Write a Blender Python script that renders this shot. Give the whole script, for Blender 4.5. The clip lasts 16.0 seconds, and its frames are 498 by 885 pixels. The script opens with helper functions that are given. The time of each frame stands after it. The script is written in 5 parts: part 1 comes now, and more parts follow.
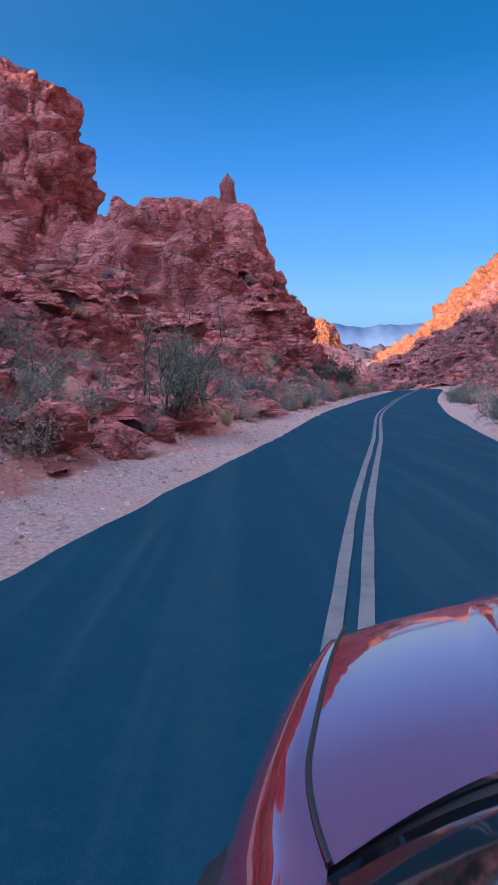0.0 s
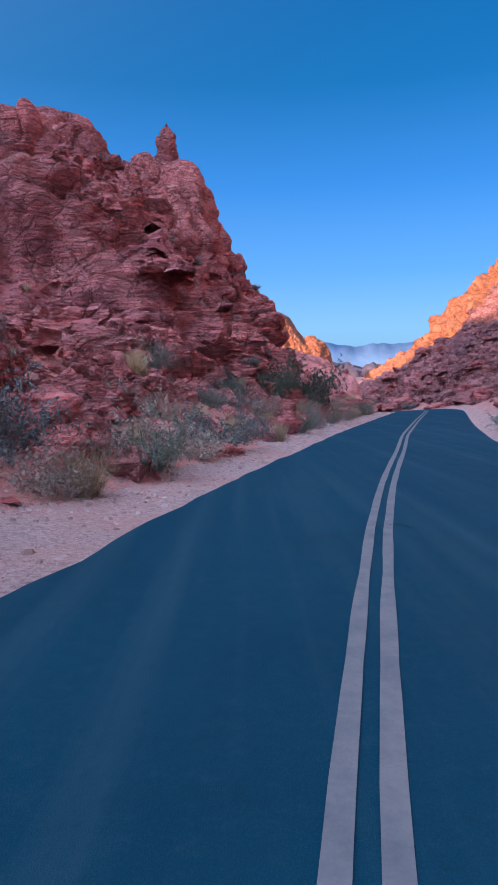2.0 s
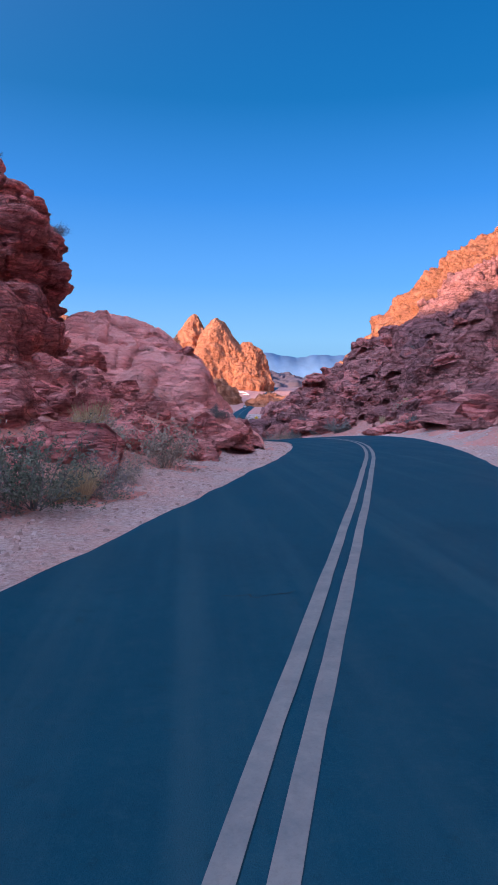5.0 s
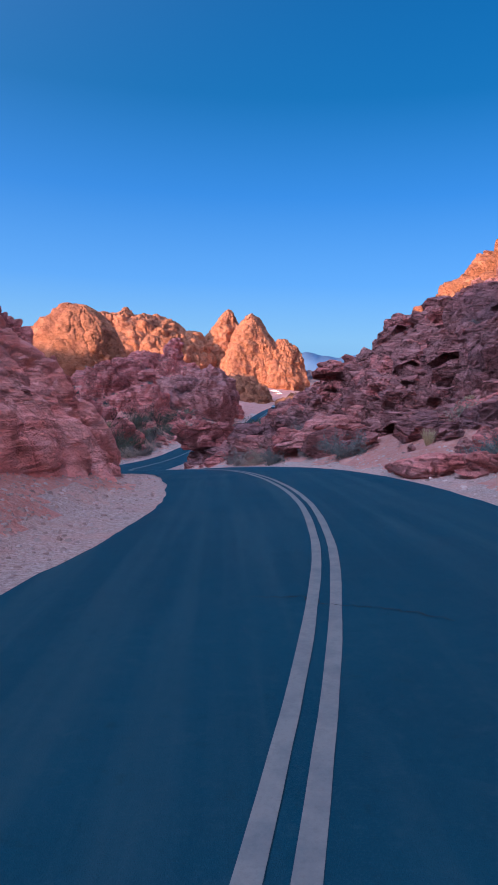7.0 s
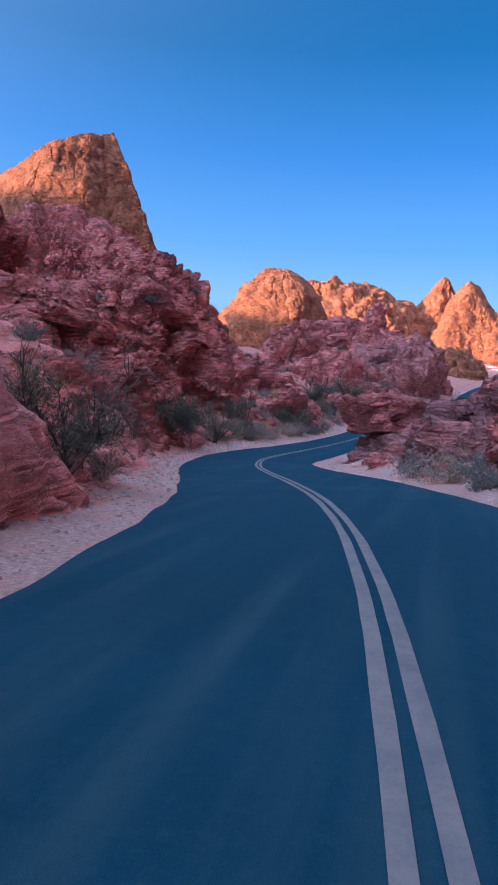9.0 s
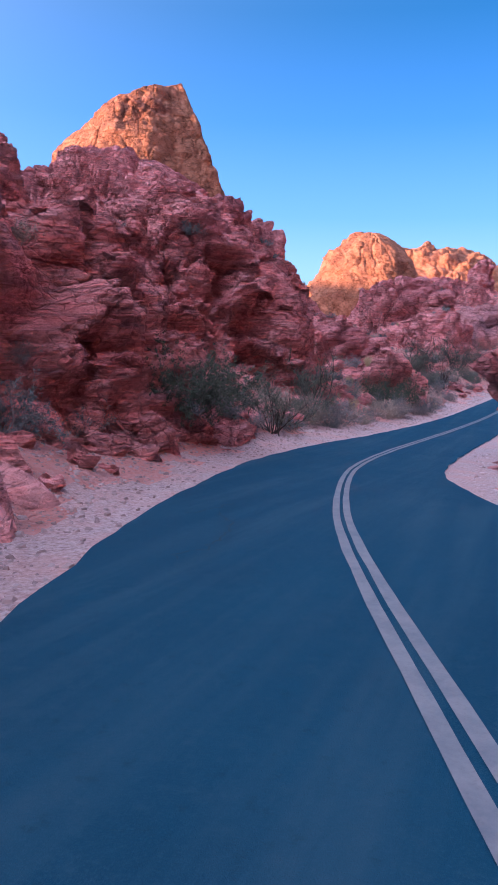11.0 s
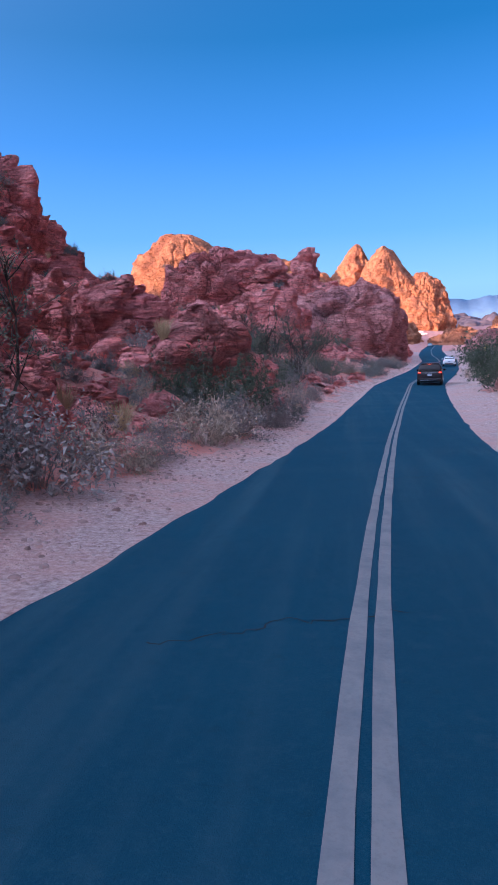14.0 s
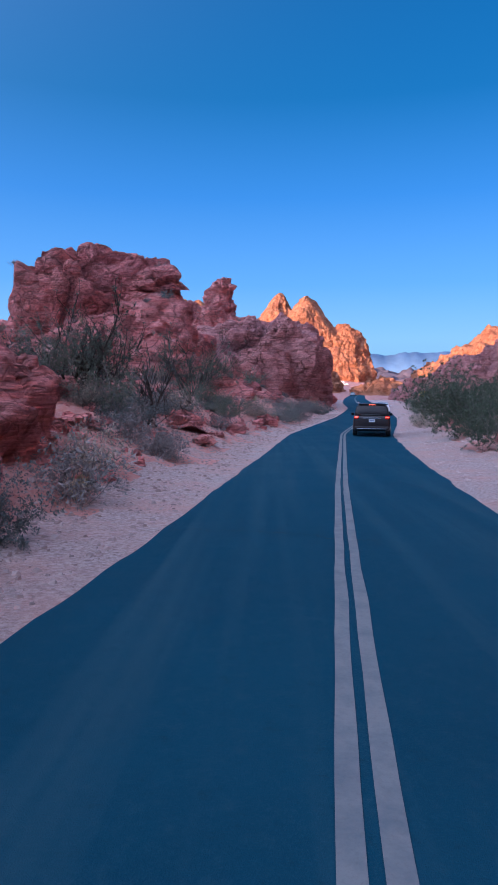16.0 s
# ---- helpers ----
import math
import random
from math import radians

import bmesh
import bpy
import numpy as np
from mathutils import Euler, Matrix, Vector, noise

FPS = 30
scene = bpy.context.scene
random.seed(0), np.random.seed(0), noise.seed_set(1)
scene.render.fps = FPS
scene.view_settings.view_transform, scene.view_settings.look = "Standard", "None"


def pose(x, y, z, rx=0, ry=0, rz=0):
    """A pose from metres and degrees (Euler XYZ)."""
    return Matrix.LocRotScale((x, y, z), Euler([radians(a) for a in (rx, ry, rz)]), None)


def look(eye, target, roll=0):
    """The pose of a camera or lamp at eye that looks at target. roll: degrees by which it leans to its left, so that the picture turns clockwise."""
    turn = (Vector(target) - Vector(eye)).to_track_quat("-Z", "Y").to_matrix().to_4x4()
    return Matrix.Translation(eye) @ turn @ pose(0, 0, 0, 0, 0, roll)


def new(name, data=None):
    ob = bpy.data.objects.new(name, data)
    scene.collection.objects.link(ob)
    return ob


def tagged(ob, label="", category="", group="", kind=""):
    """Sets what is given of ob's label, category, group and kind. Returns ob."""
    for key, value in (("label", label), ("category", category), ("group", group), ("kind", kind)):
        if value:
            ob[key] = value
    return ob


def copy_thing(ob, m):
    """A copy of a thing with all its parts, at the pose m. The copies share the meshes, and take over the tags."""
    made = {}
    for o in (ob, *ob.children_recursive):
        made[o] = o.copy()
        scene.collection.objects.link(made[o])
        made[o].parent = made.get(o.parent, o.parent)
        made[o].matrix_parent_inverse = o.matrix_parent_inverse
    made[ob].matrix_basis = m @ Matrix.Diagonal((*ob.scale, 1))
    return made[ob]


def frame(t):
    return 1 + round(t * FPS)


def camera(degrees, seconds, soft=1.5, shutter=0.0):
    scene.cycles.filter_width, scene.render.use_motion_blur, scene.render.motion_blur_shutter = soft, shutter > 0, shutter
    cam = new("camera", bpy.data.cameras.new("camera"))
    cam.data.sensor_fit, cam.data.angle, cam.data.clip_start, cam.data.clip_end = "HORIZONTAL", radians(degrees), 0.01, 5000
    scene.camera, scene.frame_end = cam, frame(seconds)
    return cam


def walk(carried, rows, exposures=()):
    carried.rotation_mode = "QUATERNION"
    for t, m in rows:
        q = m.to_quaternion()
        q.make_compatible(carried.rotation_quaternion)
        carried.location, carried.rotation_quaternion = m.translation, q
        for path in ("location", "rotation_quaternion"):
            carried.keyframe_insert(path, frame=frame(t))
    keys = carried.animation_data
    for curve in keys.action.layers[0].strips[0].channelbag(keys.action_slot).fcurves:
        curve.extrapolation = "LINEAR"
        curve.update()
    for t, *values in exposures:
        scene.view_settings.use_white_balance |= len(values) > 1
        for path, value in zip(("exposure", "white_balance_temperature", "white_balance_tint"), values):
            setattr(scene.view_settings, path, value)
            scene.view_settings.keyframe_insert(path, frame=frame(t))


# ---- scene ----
cam = camera(42.1, 16.0, soft=1.0)
METRES, EYE, TILT, LEAN, TURN = 170.0, 1.62, -7.0, 0.0, 0.0
ROWS = [
    (0.0, 0.0, 0.0, 0.0, 0.0, 0.0, -0.0),
    (0.5, 0.0058, 0.0348, 0.0031, 0.4, 0.6, 0.07),
    (1.0, 0.0129, 0.0722, 0.0065, 0.51, 1.12, 0.08),
    (1.5, 0.0212, 0.1102, 0.01, 0.15, 1.48, 0.2),
    (2.0, 0.03, 0.1493, 0.0136, -0.51, 1.73, 0.49),
    (2.5, 0.0395, 0.1889, 0.0174, -1.47, 1.91, 0.62),
    (3.0, 0.0498, 0.2278, 0.0213, -2.67, 2.05, 0.58),
    (3.5, 0.0606, 0.2661, 0.0254, -4.11, 2.14, 0.32),
    (4.0, 0.072, 0.305, 0.0293, -5.49, 2.31, 0.16),
    (6.5, 0.1304, 0.494, 0.0496, -5.05, 2.66, -0.77),
    (7.0, 0.1384, 0.5232, 0.0523, -2.3, 2.43, -1.57),
    (7.5, 0.144, 0.5503, 0.0547, 1.88, 1.92, -2.78),
    (8.0, 0.1466, 0.5749, 0.0565, 6.86, 1.08, -3.78),
    (8.5, 0.1468, 0.5985, 0.0581, 11.6, 0.01, -4.77),
    (9.0, 0.1451, 0.6216, 0.0591, 15.52, -1.06, -5.53),
    (11.5, 0.1155, 0.7332, 0.0605, 23.56, -4.03, -4.18),
    (12.0, 0.1089, 0.7571, 0.0604, 20.83, -4.29, -3.21),
    (12.5, 0.1028, 0.7822, 0.0601, 17.09, -4.29, -2.03),
    (13.0, 0.0983, 0.8078, 0.06, 13.47, -3.89, -0.89),
    (13.5, 0.0955, 0.834, 0.0601, 10.7, -2.85, 0.37),
    (14.0, 0.0943, 0.8612, 0.0609, 8.74, -1.46, 0.95),
    (14.5, 0.0944, 0.8894, 0.0623, 6.93, -0.01, 0.81),
    (15.0, 0.0958, 0.9163, 0.0637, 5.14, 1.23, 0.33),
    (15.5, 0.0979, 0.9439, 0.0652, 3.42, 2.09, -0.14),
    (16.0, 0.1004, 0.9714, 0.0672, 1.82, 2.59, -0.55),
]
walk(cam, [(t, pose(0, 0, EYE, TILT, LEAN, TURN) @ pose(METRES * x, METRES * y, METRES * z, 90 + pitch, roll, yaw)) for t, x, y, z, yaw, pitch, roll in ROWS], exposures=[(0.0, 1.45, 5350, 9), (4.0, 1.45, 5300, 9), (6.5, 1.32, 5250, 8), (9.0, 1.48, 5350, 11), (11.3, 1.98, 5600, 20), (12.7, 1.96, 5600, 19), (14.2, 1.6, 5350, 12), (16.0, 1.45, 5250, 10)])

# ---- world, sun ----
SUN = Vector((-0.78, -0.60, 0.0)).normalized()
ELEV = radians(9.0)
world = bpy.data.worlds.new("world")
scene.world = world
world.use_nodes = True
wn = world.node_tree
sky = wn.nodes.new("ShaderNodeTexSky")
sky.sky_type = "NISHITA"
sky.sun_disc = False
sky.sun_elevation = ELEV
sky.sun_rotation = math.atan2(SUN.x, SUN.y)
sky.altitude = 800
sky.air_density, sky.dust_density, sky.ozone_density = 1.0, 7.0, 3.5
scaled = wn.nodes.new("ShaderNodeVectorMath")
scaled.operation = "SCALE"
scaled.inputs["Scale"].default_value = 0.125
deep = wn.nodes.new("ShaderNodeGamma")
deep.inputs["Gamma"].default_value = 1.45
wn.links.new(sky.outputs[0], scaled.inputs[0])
wn.links.new(scaled.outputs[0], deep.inputs["Color"])
# the clear evening air: pale at the horizon, deep blue above, with a fill glow added high up on the side where the sun
# stands
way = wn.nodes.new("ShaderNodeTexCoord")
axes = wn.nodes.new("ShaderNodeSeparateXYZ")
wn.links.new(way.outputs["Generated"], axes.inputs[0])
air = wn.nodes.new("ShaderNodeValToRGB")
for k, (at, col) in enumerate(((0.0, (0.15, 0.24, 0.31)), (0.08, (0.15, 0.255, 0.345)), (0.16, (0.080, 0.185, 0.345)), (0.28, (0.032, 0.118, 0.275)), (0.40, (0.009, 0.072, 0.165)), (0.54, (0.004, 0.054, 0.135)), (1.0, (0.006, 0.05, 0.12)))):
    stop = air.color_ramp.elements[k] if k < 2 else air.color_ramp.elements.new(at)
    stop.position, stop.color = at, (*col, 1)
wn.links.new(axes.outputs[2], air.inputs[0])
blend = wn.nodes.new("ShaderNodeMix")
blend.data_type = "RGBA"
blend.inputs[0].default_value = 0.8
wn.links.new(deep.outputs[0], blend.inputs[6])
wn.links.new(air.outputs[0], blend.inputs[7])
# broad glow 52 degrees up, added to lift the shaded rocks
toward = wn.nodes.new("ShaderNodeVectorMath")
toward.operation = "DOT_PRODUCT"
toward.inputs[1].default_value = (SUN.x * math.cos(radians(52)), SUN.y * math.cos(radians(52)), math.sin(radians(52)))
wn.links.new(way.outputs["Generated"], toward.inputs[0])
half_way = wn.nodes.new("ShaderNodeMapRange")
half_way.inputs["From Min"].default_value = -1.0
wn.links.new(toward.outputs["Value"], half_way.inputs["Value"])
high_fill = wn.nodes.new("ShaderNodeMath")
high_fill.operation = "POWER"
high_fill.inputs[1].default_value = 8.0
wn.links.new(half_way.outputs[0], high_fill.inputs[0])
evening = wn.nodes.new("ShaderNodeVectorMath")
evening.operation = "MULTIPLY_ADD"
evening.inputs[1].default_value = (0.92, 0.93, 1.08)
wn.links.new(high_fill.outputs[0], evening.inputs[0])
wn.links.new(blend.outputs[2], evening.inputs[2])
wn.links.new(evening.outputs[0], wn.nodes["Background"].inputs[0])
wn.nodes["Background"].inputs[1].default_value = 1.0
sun = new("sun", bpy.data.lights.new("sun", "SUN"))
sun.data.energy, sun.data.angle, sun.data.color = 4.0, radians(0.53), (1.0, 0.58, 0.31)
sun.matrix_world = look((0, 0, 100), Vector((0, 0, 100)) - Vector((SUN.x * math.cos(ELEV), SUN.y * math.cos(ELEV), math.sin(ELEV))))


# ---- materials ----
def nodes_of(name):
    m = bpy.data.materials.new(name)
    m.use_nodes = True
    nt = m.node_tree
    bsdf = nt.nodes["Principled BSDF"]
    return m, nt, bsdf


def link(nt, a, b):
    nt.links.new(a, b)


def place_node(nt, scale=(1, 1, 1), rot=(0, 0, 0)):
    geo = nt.nodes.new("ShaderNodeNewGeometry")
    mp = nt.nodes.new("ShaderNodeMapping")
    mp.inputs["Scale"].default_value = scale
    mp.inputs["Rotation"].default_value = rot
    link(nt, geo.outputs["Position"], mp.inputs["Vector"])
    return mp.outputs[0]


def object_place(nt, scale=(1, 1, 1)):
    geo = nt.nodes.new("ShaderNodeTexCoord")
    mp = nt.nodes.new("ShaderNodeMapping")
    mp.inputs["Scale"].default_value = scale
    link(nt, geo.outputs["Object"], mp.inputs["Vector"])
    return mp.outputs[0]


def noise_node(nt, vec, scale, detail=5.0, rough=0.6, distort=0.0):
    n = nt.nodes.new("ShaderNodeTexNoise")
    n.inputs["Scale"].default_value = scale
    n.inputs["Detail"].default_value = detail
    n.inputs["Roughness"].default_value = rough
    n.inputs["Distortion"].default_value = distort
    link(nt, vec, n.inputs["Vector"])
    return n.outputs["Fac"]


def ramp(nt, fac, stops):
    r = nt.nodes.new("ShaderNodeValToRGB")
    el = r.color_ramp.elements
    while len(el) < len(stops):
        el.new(0.5)
    for e, (pos, col) in zip(el, stops):
        e.position = pos
        e.color = (*col, 1) if len(col) == 3 else col
    link(nt, fac, r.inputs[0])
    return r.outputs[0]


def grey(v):
    return (v, v, v)


def mix(nt, fac, a, b, mode="MIX"):
    n = nt.nodes.new("ShaderNodeMix")
    n.data_type, n.blend_type = "RGBA", mode
    for sock, val in ((n.inputs[0], fac), (n.inputs[6], a), (n.inputs[7], b)):
        if isinstance(val, bpy.types.NodeSocket):
            link(nt, val, sock)
        elif isinstance(val, tuple):
            sock.default_value = (*val, 1)
        else:
            sock.default_value = val
    return n.outputs[2]


def bump(nt, bsdf, heights):
    """A chain of bumps: (height socket, distance in metres)."""
    prev = None
    for h, dist in heights:
        b = nt.nodes.new("ShaderNodeBump")
        b.inputs["Distance"].default_value = dist
        b.inputs["Strength"].default_value = 1.0
        link(nt, h, b.inputs["Height"])
        if prev:
            link(nt, prev, b.inputs["Normal"])
        prev = b.outputs[0]
    link(nt, prev, bsdf.inputs["Normal"])


def sandstone(name, light, mid, dark, varnish, bands=1.0, cracks=1.0):
    m, nt, bsdf = nodes_of(name)
    p = place_node(nt)
    big = noise_node(nt, p, 0.11, 4, 0.6, 0.4)
    medium = noise_node(nt, p, 0.7, 6, 0.65)
    fine = noise_node(nt, p, 6.0, 6, 0.7)
    lay = noise_node(nt, place_node(nt, (0.22, 0.22, 2.2), (0.12, 0.05, 0)), 1.0, 8, 0.68, 0.8)
    thin = noise_node(nt, place_node(nt, (0.5, 0.5, 9.0), (0.12, 0.05, 0)), 1.0, 5, 0.7, 0.6)
    warp = nt.nodes.new("ShaderNodeVectorMath")
    warp.operation = "ADD"
    tex = nt.nodes.new("ShaderNodeTexNoise")
    tex.inputs["Scale"].default_value = 0.8
    tex.inputs["Detail"].default_value = 4
    link(nt, p, tex.inputs["Vector"])
    link(nt, place_node(nt, (1, 1, 1.9), (0.12, 0.05, 0)), warp.inputs[0])
    link(nt, tex.outputs["Color"], warp.inputs[1])
    splits, blocks = [], []
    for sc in (0.5, 1.7):
        for kind, bag in (("DISTANCE_TO_EDGE", splits), ("F1", blocks)):
            vor = nt.nodes.new("ShaderNodeTexVoronoi")
            vor.feature = kind
            vor.inputs["Scale"].default_value = sc
            link(nt, warp.outputs[0], vor.inputs["Vector"])
            bag.append(ramp(nt, vor.outputs["Distance"], [(0.0, grey(0.0)), (0.06, grey(1.0))]) if kind != "F1" else vor.outputs["Color"])
    steps = [(k / 12, grey((0.0, 0.55, 0.25, 0.8, 0.4, 1.0, 0.5, 0.9, 0.2, 0.7, 0.35, 0.6)[k])) for k in range(12)]
    beds = ramp(nt, lay, steps)
    flakes = ramp(nt, thin, steps)
    patch = noise_node(nt, p, 0.3, 3, 0.6)
    blocky = ramp(nt, patch, [(0.40, grey(0.0)), (0.54, grey(1.0))])
    col = ramp(nt, medium, [(0.3, dark), (0.5, mid), (0.68, light)])
    col = mix(nt, ramp(nt, lay, [(0.40, grey(0.0)), (0.62, grey(0.8 * bands))]), col, light)
    col = mix(nt, ramp(nt, thin, [(0.36, grey(0.5 * bands)), (0.50, grey(0.0))]), col, dark)
    col = mix(nt, ramp(nt, big, [(0.52, grey(0.0)), (0.66, grey(0.8))]), col, varnish)
    col = mix(nt, ramp(nt, fine, [(0.38, grey(0.4)), (0.50, grey(0.0))]), col, dark)
    shade = mix(nt, 0.5, blocks[0], blocks[1])
    bw = nt.nodes.new("ShaderNodeRGBToBW")
    link(nt, shade, bw.inputs[0])
    tone = ramp(nt, bw.outputs[0], [(0.25, grey(0.84)), (0.75, grey(1.12))])
    col = mix(nt, blocky, col, mix(nt, 1.0, col, tone, "MULTIPLY"))
    # crack lines darkened in the colour: dark varnish and crevice shade together
    for sp, f in ((splits[0], 0.4 * cracks), (splits[1], 0.25 * cracks)):
        col = mix(nt, f, col, mix(nt, 1.0, col, mix(nt, blocky, grey(1.0), sp), "MULTIPLY"))
    link(nt, col, bsdf.inputs["Base Color"])
    bsdf.inputs["Roughness"].default_value = 0.92
    bsdf.inputs["Specular IOR Level"].default_value = 0.15
    bump(nt, bsdf, [(lay, 0.45 * bands), (beds, 0.15 * bands), (thin, 0.13 * bands), (flakes, 0.05 * bands), (noise_node(nt, p, 1.3, 8, 0.6), 0.24), (mix(nt, blocky, grey(0.5), blocks[1]), 0.16 * cracks), (mix(nt, blocky, grey(1.0), splits[0]), 0.25 * cracks), (mix(nt, blocky, grey(1.0), splits[1]), 0.12 * cracks), (fine, 0.05)])
    return m


ROCK = sandstone("red_sandstone", (0.92, 0.42, 0.385), (0.86, 0.275, 0.25), (0.40, 0.08, 0.072), (0.48, 0.16, 0.165))
DARKROCK = sandstone("dark_red_rubble", (0.70, 0.34, 0.32), (0.56, 0.225, 0.21), (0.25, 0.08, 0.078), (0.31, 0.16, 0.175))
BANKROCK = sandstone("pale_pink_dirt", (0.92, 0.47, 0.42), (0.92, 0.40, 0.36), (0.80, 0.27, 0.235), (0.86, 0.34, 0.31), 0.5, 0.15)
# copy of the sandstone for sunlit rock, darker and more orange in colour
SUNLITROCK = sandstone("orange_sandstone", (0.58, 0.25, 0.14), (0.50, 0.19, 0.10), (0.30, 0.10, 0.055), (0.34, 0.12, 0.075), 0.8)
# pale copy for the added east walls, to bounce more sunlight
BOUNCEROCK = sandstone("pale_pink_sandstone", (0.88, 0.62, 0.54), (0.82, 0.50, 0.43), (0.64, 0.34, 0.29), (0.72, 0.42, 0.37), 0.8)


def ground_mat():
    m, nt, bsdf = nodes_of("red_desert_soil")
    p = place_node(nt)
    a = noise_node(nt, p, 0.25, 5, 0.6)
    b = noise_node(nt, p, 4.0, 8, 0.75)
    vor = nt.nodes.new("ShaderNodeTexVoronoi")
    vor.inputs["Scale"].default_value = 9.0
    link(nt, p, vor.inputs["Vector"])
    col = ramp(nt, a, [(0.35, (0.56, 0.20, 0.155)), (0.65, (0.68, 0.29, 0.235))])
    col = mix(nt, ramp(nt, b, [(0.4, grey(0.0)), (0.7, grey(0.8))]), col, (0.64, 0.40, 0.35))
    link(nt, col, bsdf.inputs["Base Color"])
    bsdf.inputs["Roughness"].default_value = 0.95
    bump(nt, bsdf, [(b, 0.15), (vor.outputs["Distance"], 0.04)])
    return m


def shoulder_mat():
    m, nt, bsdf = nodes_of("pale_gravel")
    p = place_node(nt)
    a = noise_node(nt, p, 0.6, 5, 0.65)
    b = noise_node(nt, p, 14.0, 6, 0.75)
    col = ramp(nt, b, [(0.32, (0.24, 0.15, 0.135)), (0.5, (0.52, 0.37, 0.335)), (0.7, (0.72, 0.58, 0.54))])
    col = mix(nt, ramp(nt, a, [(0.42, grey(0.0)), (0.68, grey(0.6))]), col, (0.62, 0.32, 0.26))
    link(nt, col, bsdf.inputs["Base Color"])
    bsdf.inputs["Roughness"].default_value = 0.95
    bump(nt, bsdf, [(b, 0.05), (noise_node(nt, p, 2.0, 6, 0.7), 0.12)])
    return m


def asphalt_mat():
    m, nt, bsdf = nodes_of("weathered_asphalt")
    p = place_node(nt)
    a = noise_node(nt, p, 0.45, 5, 0.6)
    streak = noise_node(nt, place_node(nt, (2.2, 0.05, 1), (0, 0, 0.12)), 1.0, 4, 0.6)
    g = noise_node(nt, p, 90.0, 3, 0.8)
    wear = noise_node(nt, p, 7.0, 7, 0.8)
    col = ramp(nt, a, [(0.3, (0.004, 0.043, 0.074)), (0.7, (0.008, 0.058, 0.095))])
    col = mix(nt, ramp(nt, streak, [(0.48, grey(0.0)), (0.72, grey(0.6))]), col, (0.035, 0.085, 0.112))
    col = mix(nt, ramp(nt, wear, [(0.52, grey(0.0)), (0.72, grey(0.55))]), col, (0.030, 0.075, 0.10))
    col = mix(nt, ramp(nt, wear, [(0.30, grey(0.5)), (0.44, grey(0.0))]), col, (0.006, 0.03, 0.045))
    col = mix(nt, ramp(nt, g, [(0.5, grey(0.0)), (0.8, grey(0.6))]), col, (0.035, 0.095, 0.135))
    link(nt, col, bsdf.inputs["Base Color"])
    link(nt, ramp(nt, a, [(0.3, grey(0.68)), (0.7, grey(0.85))]), bsdf.inputs["Roughness"])
    bsdf.inputs["Specular IOR Level"].default_value = 0.12
    bump(nt, bsdf, [(g, 0.006), (a, 0.02)])
    return m


def plain(name, col, rough=0.5, metal=0.0, vary=0.15, scale=8.0, coat=0.0, grain=0.0):
    m, nt, bsdf = nodes_of(name)
    p = object_place(nt)
    n = noise_node(nt, p, scale, 5, 0.65)
    lo = tuple(c * (1 - vary) for c in col)
    hi = tuple(min(1, c * (1 + vary)) for c in col)
    link(nt, ramp(nt, n, [(0.3, lo), (0.7, hi)]), bsdf.inputs["Base Color"])
    bsdf.inputs["Roughness"].default_value = rough
    bsdf.inputs["Metallic"].default_value = metal
    bsdf.inputs["Coat Weight"].default_value = coat
    bsdf.inputs["Coat Roughness"].default_value = 0.03
    if grain:
        bump(nt, bsdf, [(noise_node(nt, p, scale * 3, 5, 0.7), grain)])
    return m


def glow(name, col, strength):
    m, nt, bsdf = nodes_of(name)
    bsdf.inputs["Base Color"].default_value = (*col, 1)
    bsdf.inputs["Emission Color"].default_value = (*col, 1)
    bsdf.inputs["Emission Strength"].default_value = strength
    bsdf.inputs["Roughness"].default_value = 0.2
    return m


def line_mat():
    m, nt, bsdf = nodes_of("worn_road_paint")
    p = place_node(nt)
    w = noise_node(nt, p, 3.0, 8, 0.75)
    g = noise_node(nt, p, 40.0, 4, 0.8)
    col = mix(nt, ramp(nt, w, [(0.42, grey(0.0)), (0.7, grey(0.7))]), (0.21, 0.205, 0.20), (0.09, 0.11, 0.13))
    col = mix(nt, ramp(nt, g, [(0.5, grey(0.0)), (0.8, grey(0.5))]), col, (0.12, 0.11, 0.10))
    link(nt, col, bsdf.inputs["Base Color"])
    bsdf.inputs["Roughness"].default_value = 0.8
    return m


SOIL, GRAVEL, ASPHALT, LINE = ground_mat(), shoulder_mat(), asphalt_mat(), line_mat()
TAR = plain("tar_crack", (0.004, 0.005, 0.006), 0.8)


# ---- noise on arrays ----
RNG = np.random.RandomState(11)
PERM = np.concatenate([RNG.permutation(256)] * 2).astype(np.int32)
GRAD = RNG.normal(size=(256, 3)).astype(np.float32)
GRAD /= np.linalg.norm(GRAD, axis=1)[:, None]
CELL = RNG.rand(256, 4).astype(np.float32)


def hashed(i, j, k):
    return PERM[PERM[PERM[i & 255] + (j & 255)] + (k & 255)]


def perlin(p):
    p = np.asarray(p, np.float32)
    i = np.floor(p).astype(np.int32)
    f = p - i
    u = f * f * f * (f * (f * 6 - 15) + 10)
    out = np.zeros(len(p), np.float32)
    for a in (0, 1):
        for b in (0, 1):
            for c in (0, 1):
                g = GRAD[hashed(i[:, 0] + a, i[:, 1] + b, i[:, 2] + c)]
                d = g[:, 0] * (f[:, 0] - a) + g[:, 1] * (f[:, 1] - b) + g[:, 2] * (f[:, 2] - c)
                w = (u[:, 0] if a else 1 - u[:, 0]) * (u[:, 1] if b else 1 - u[:, 1]) * (u[:, 2] if c else 1 - u[:, 2])
                out += w * d
    return out * 1.6


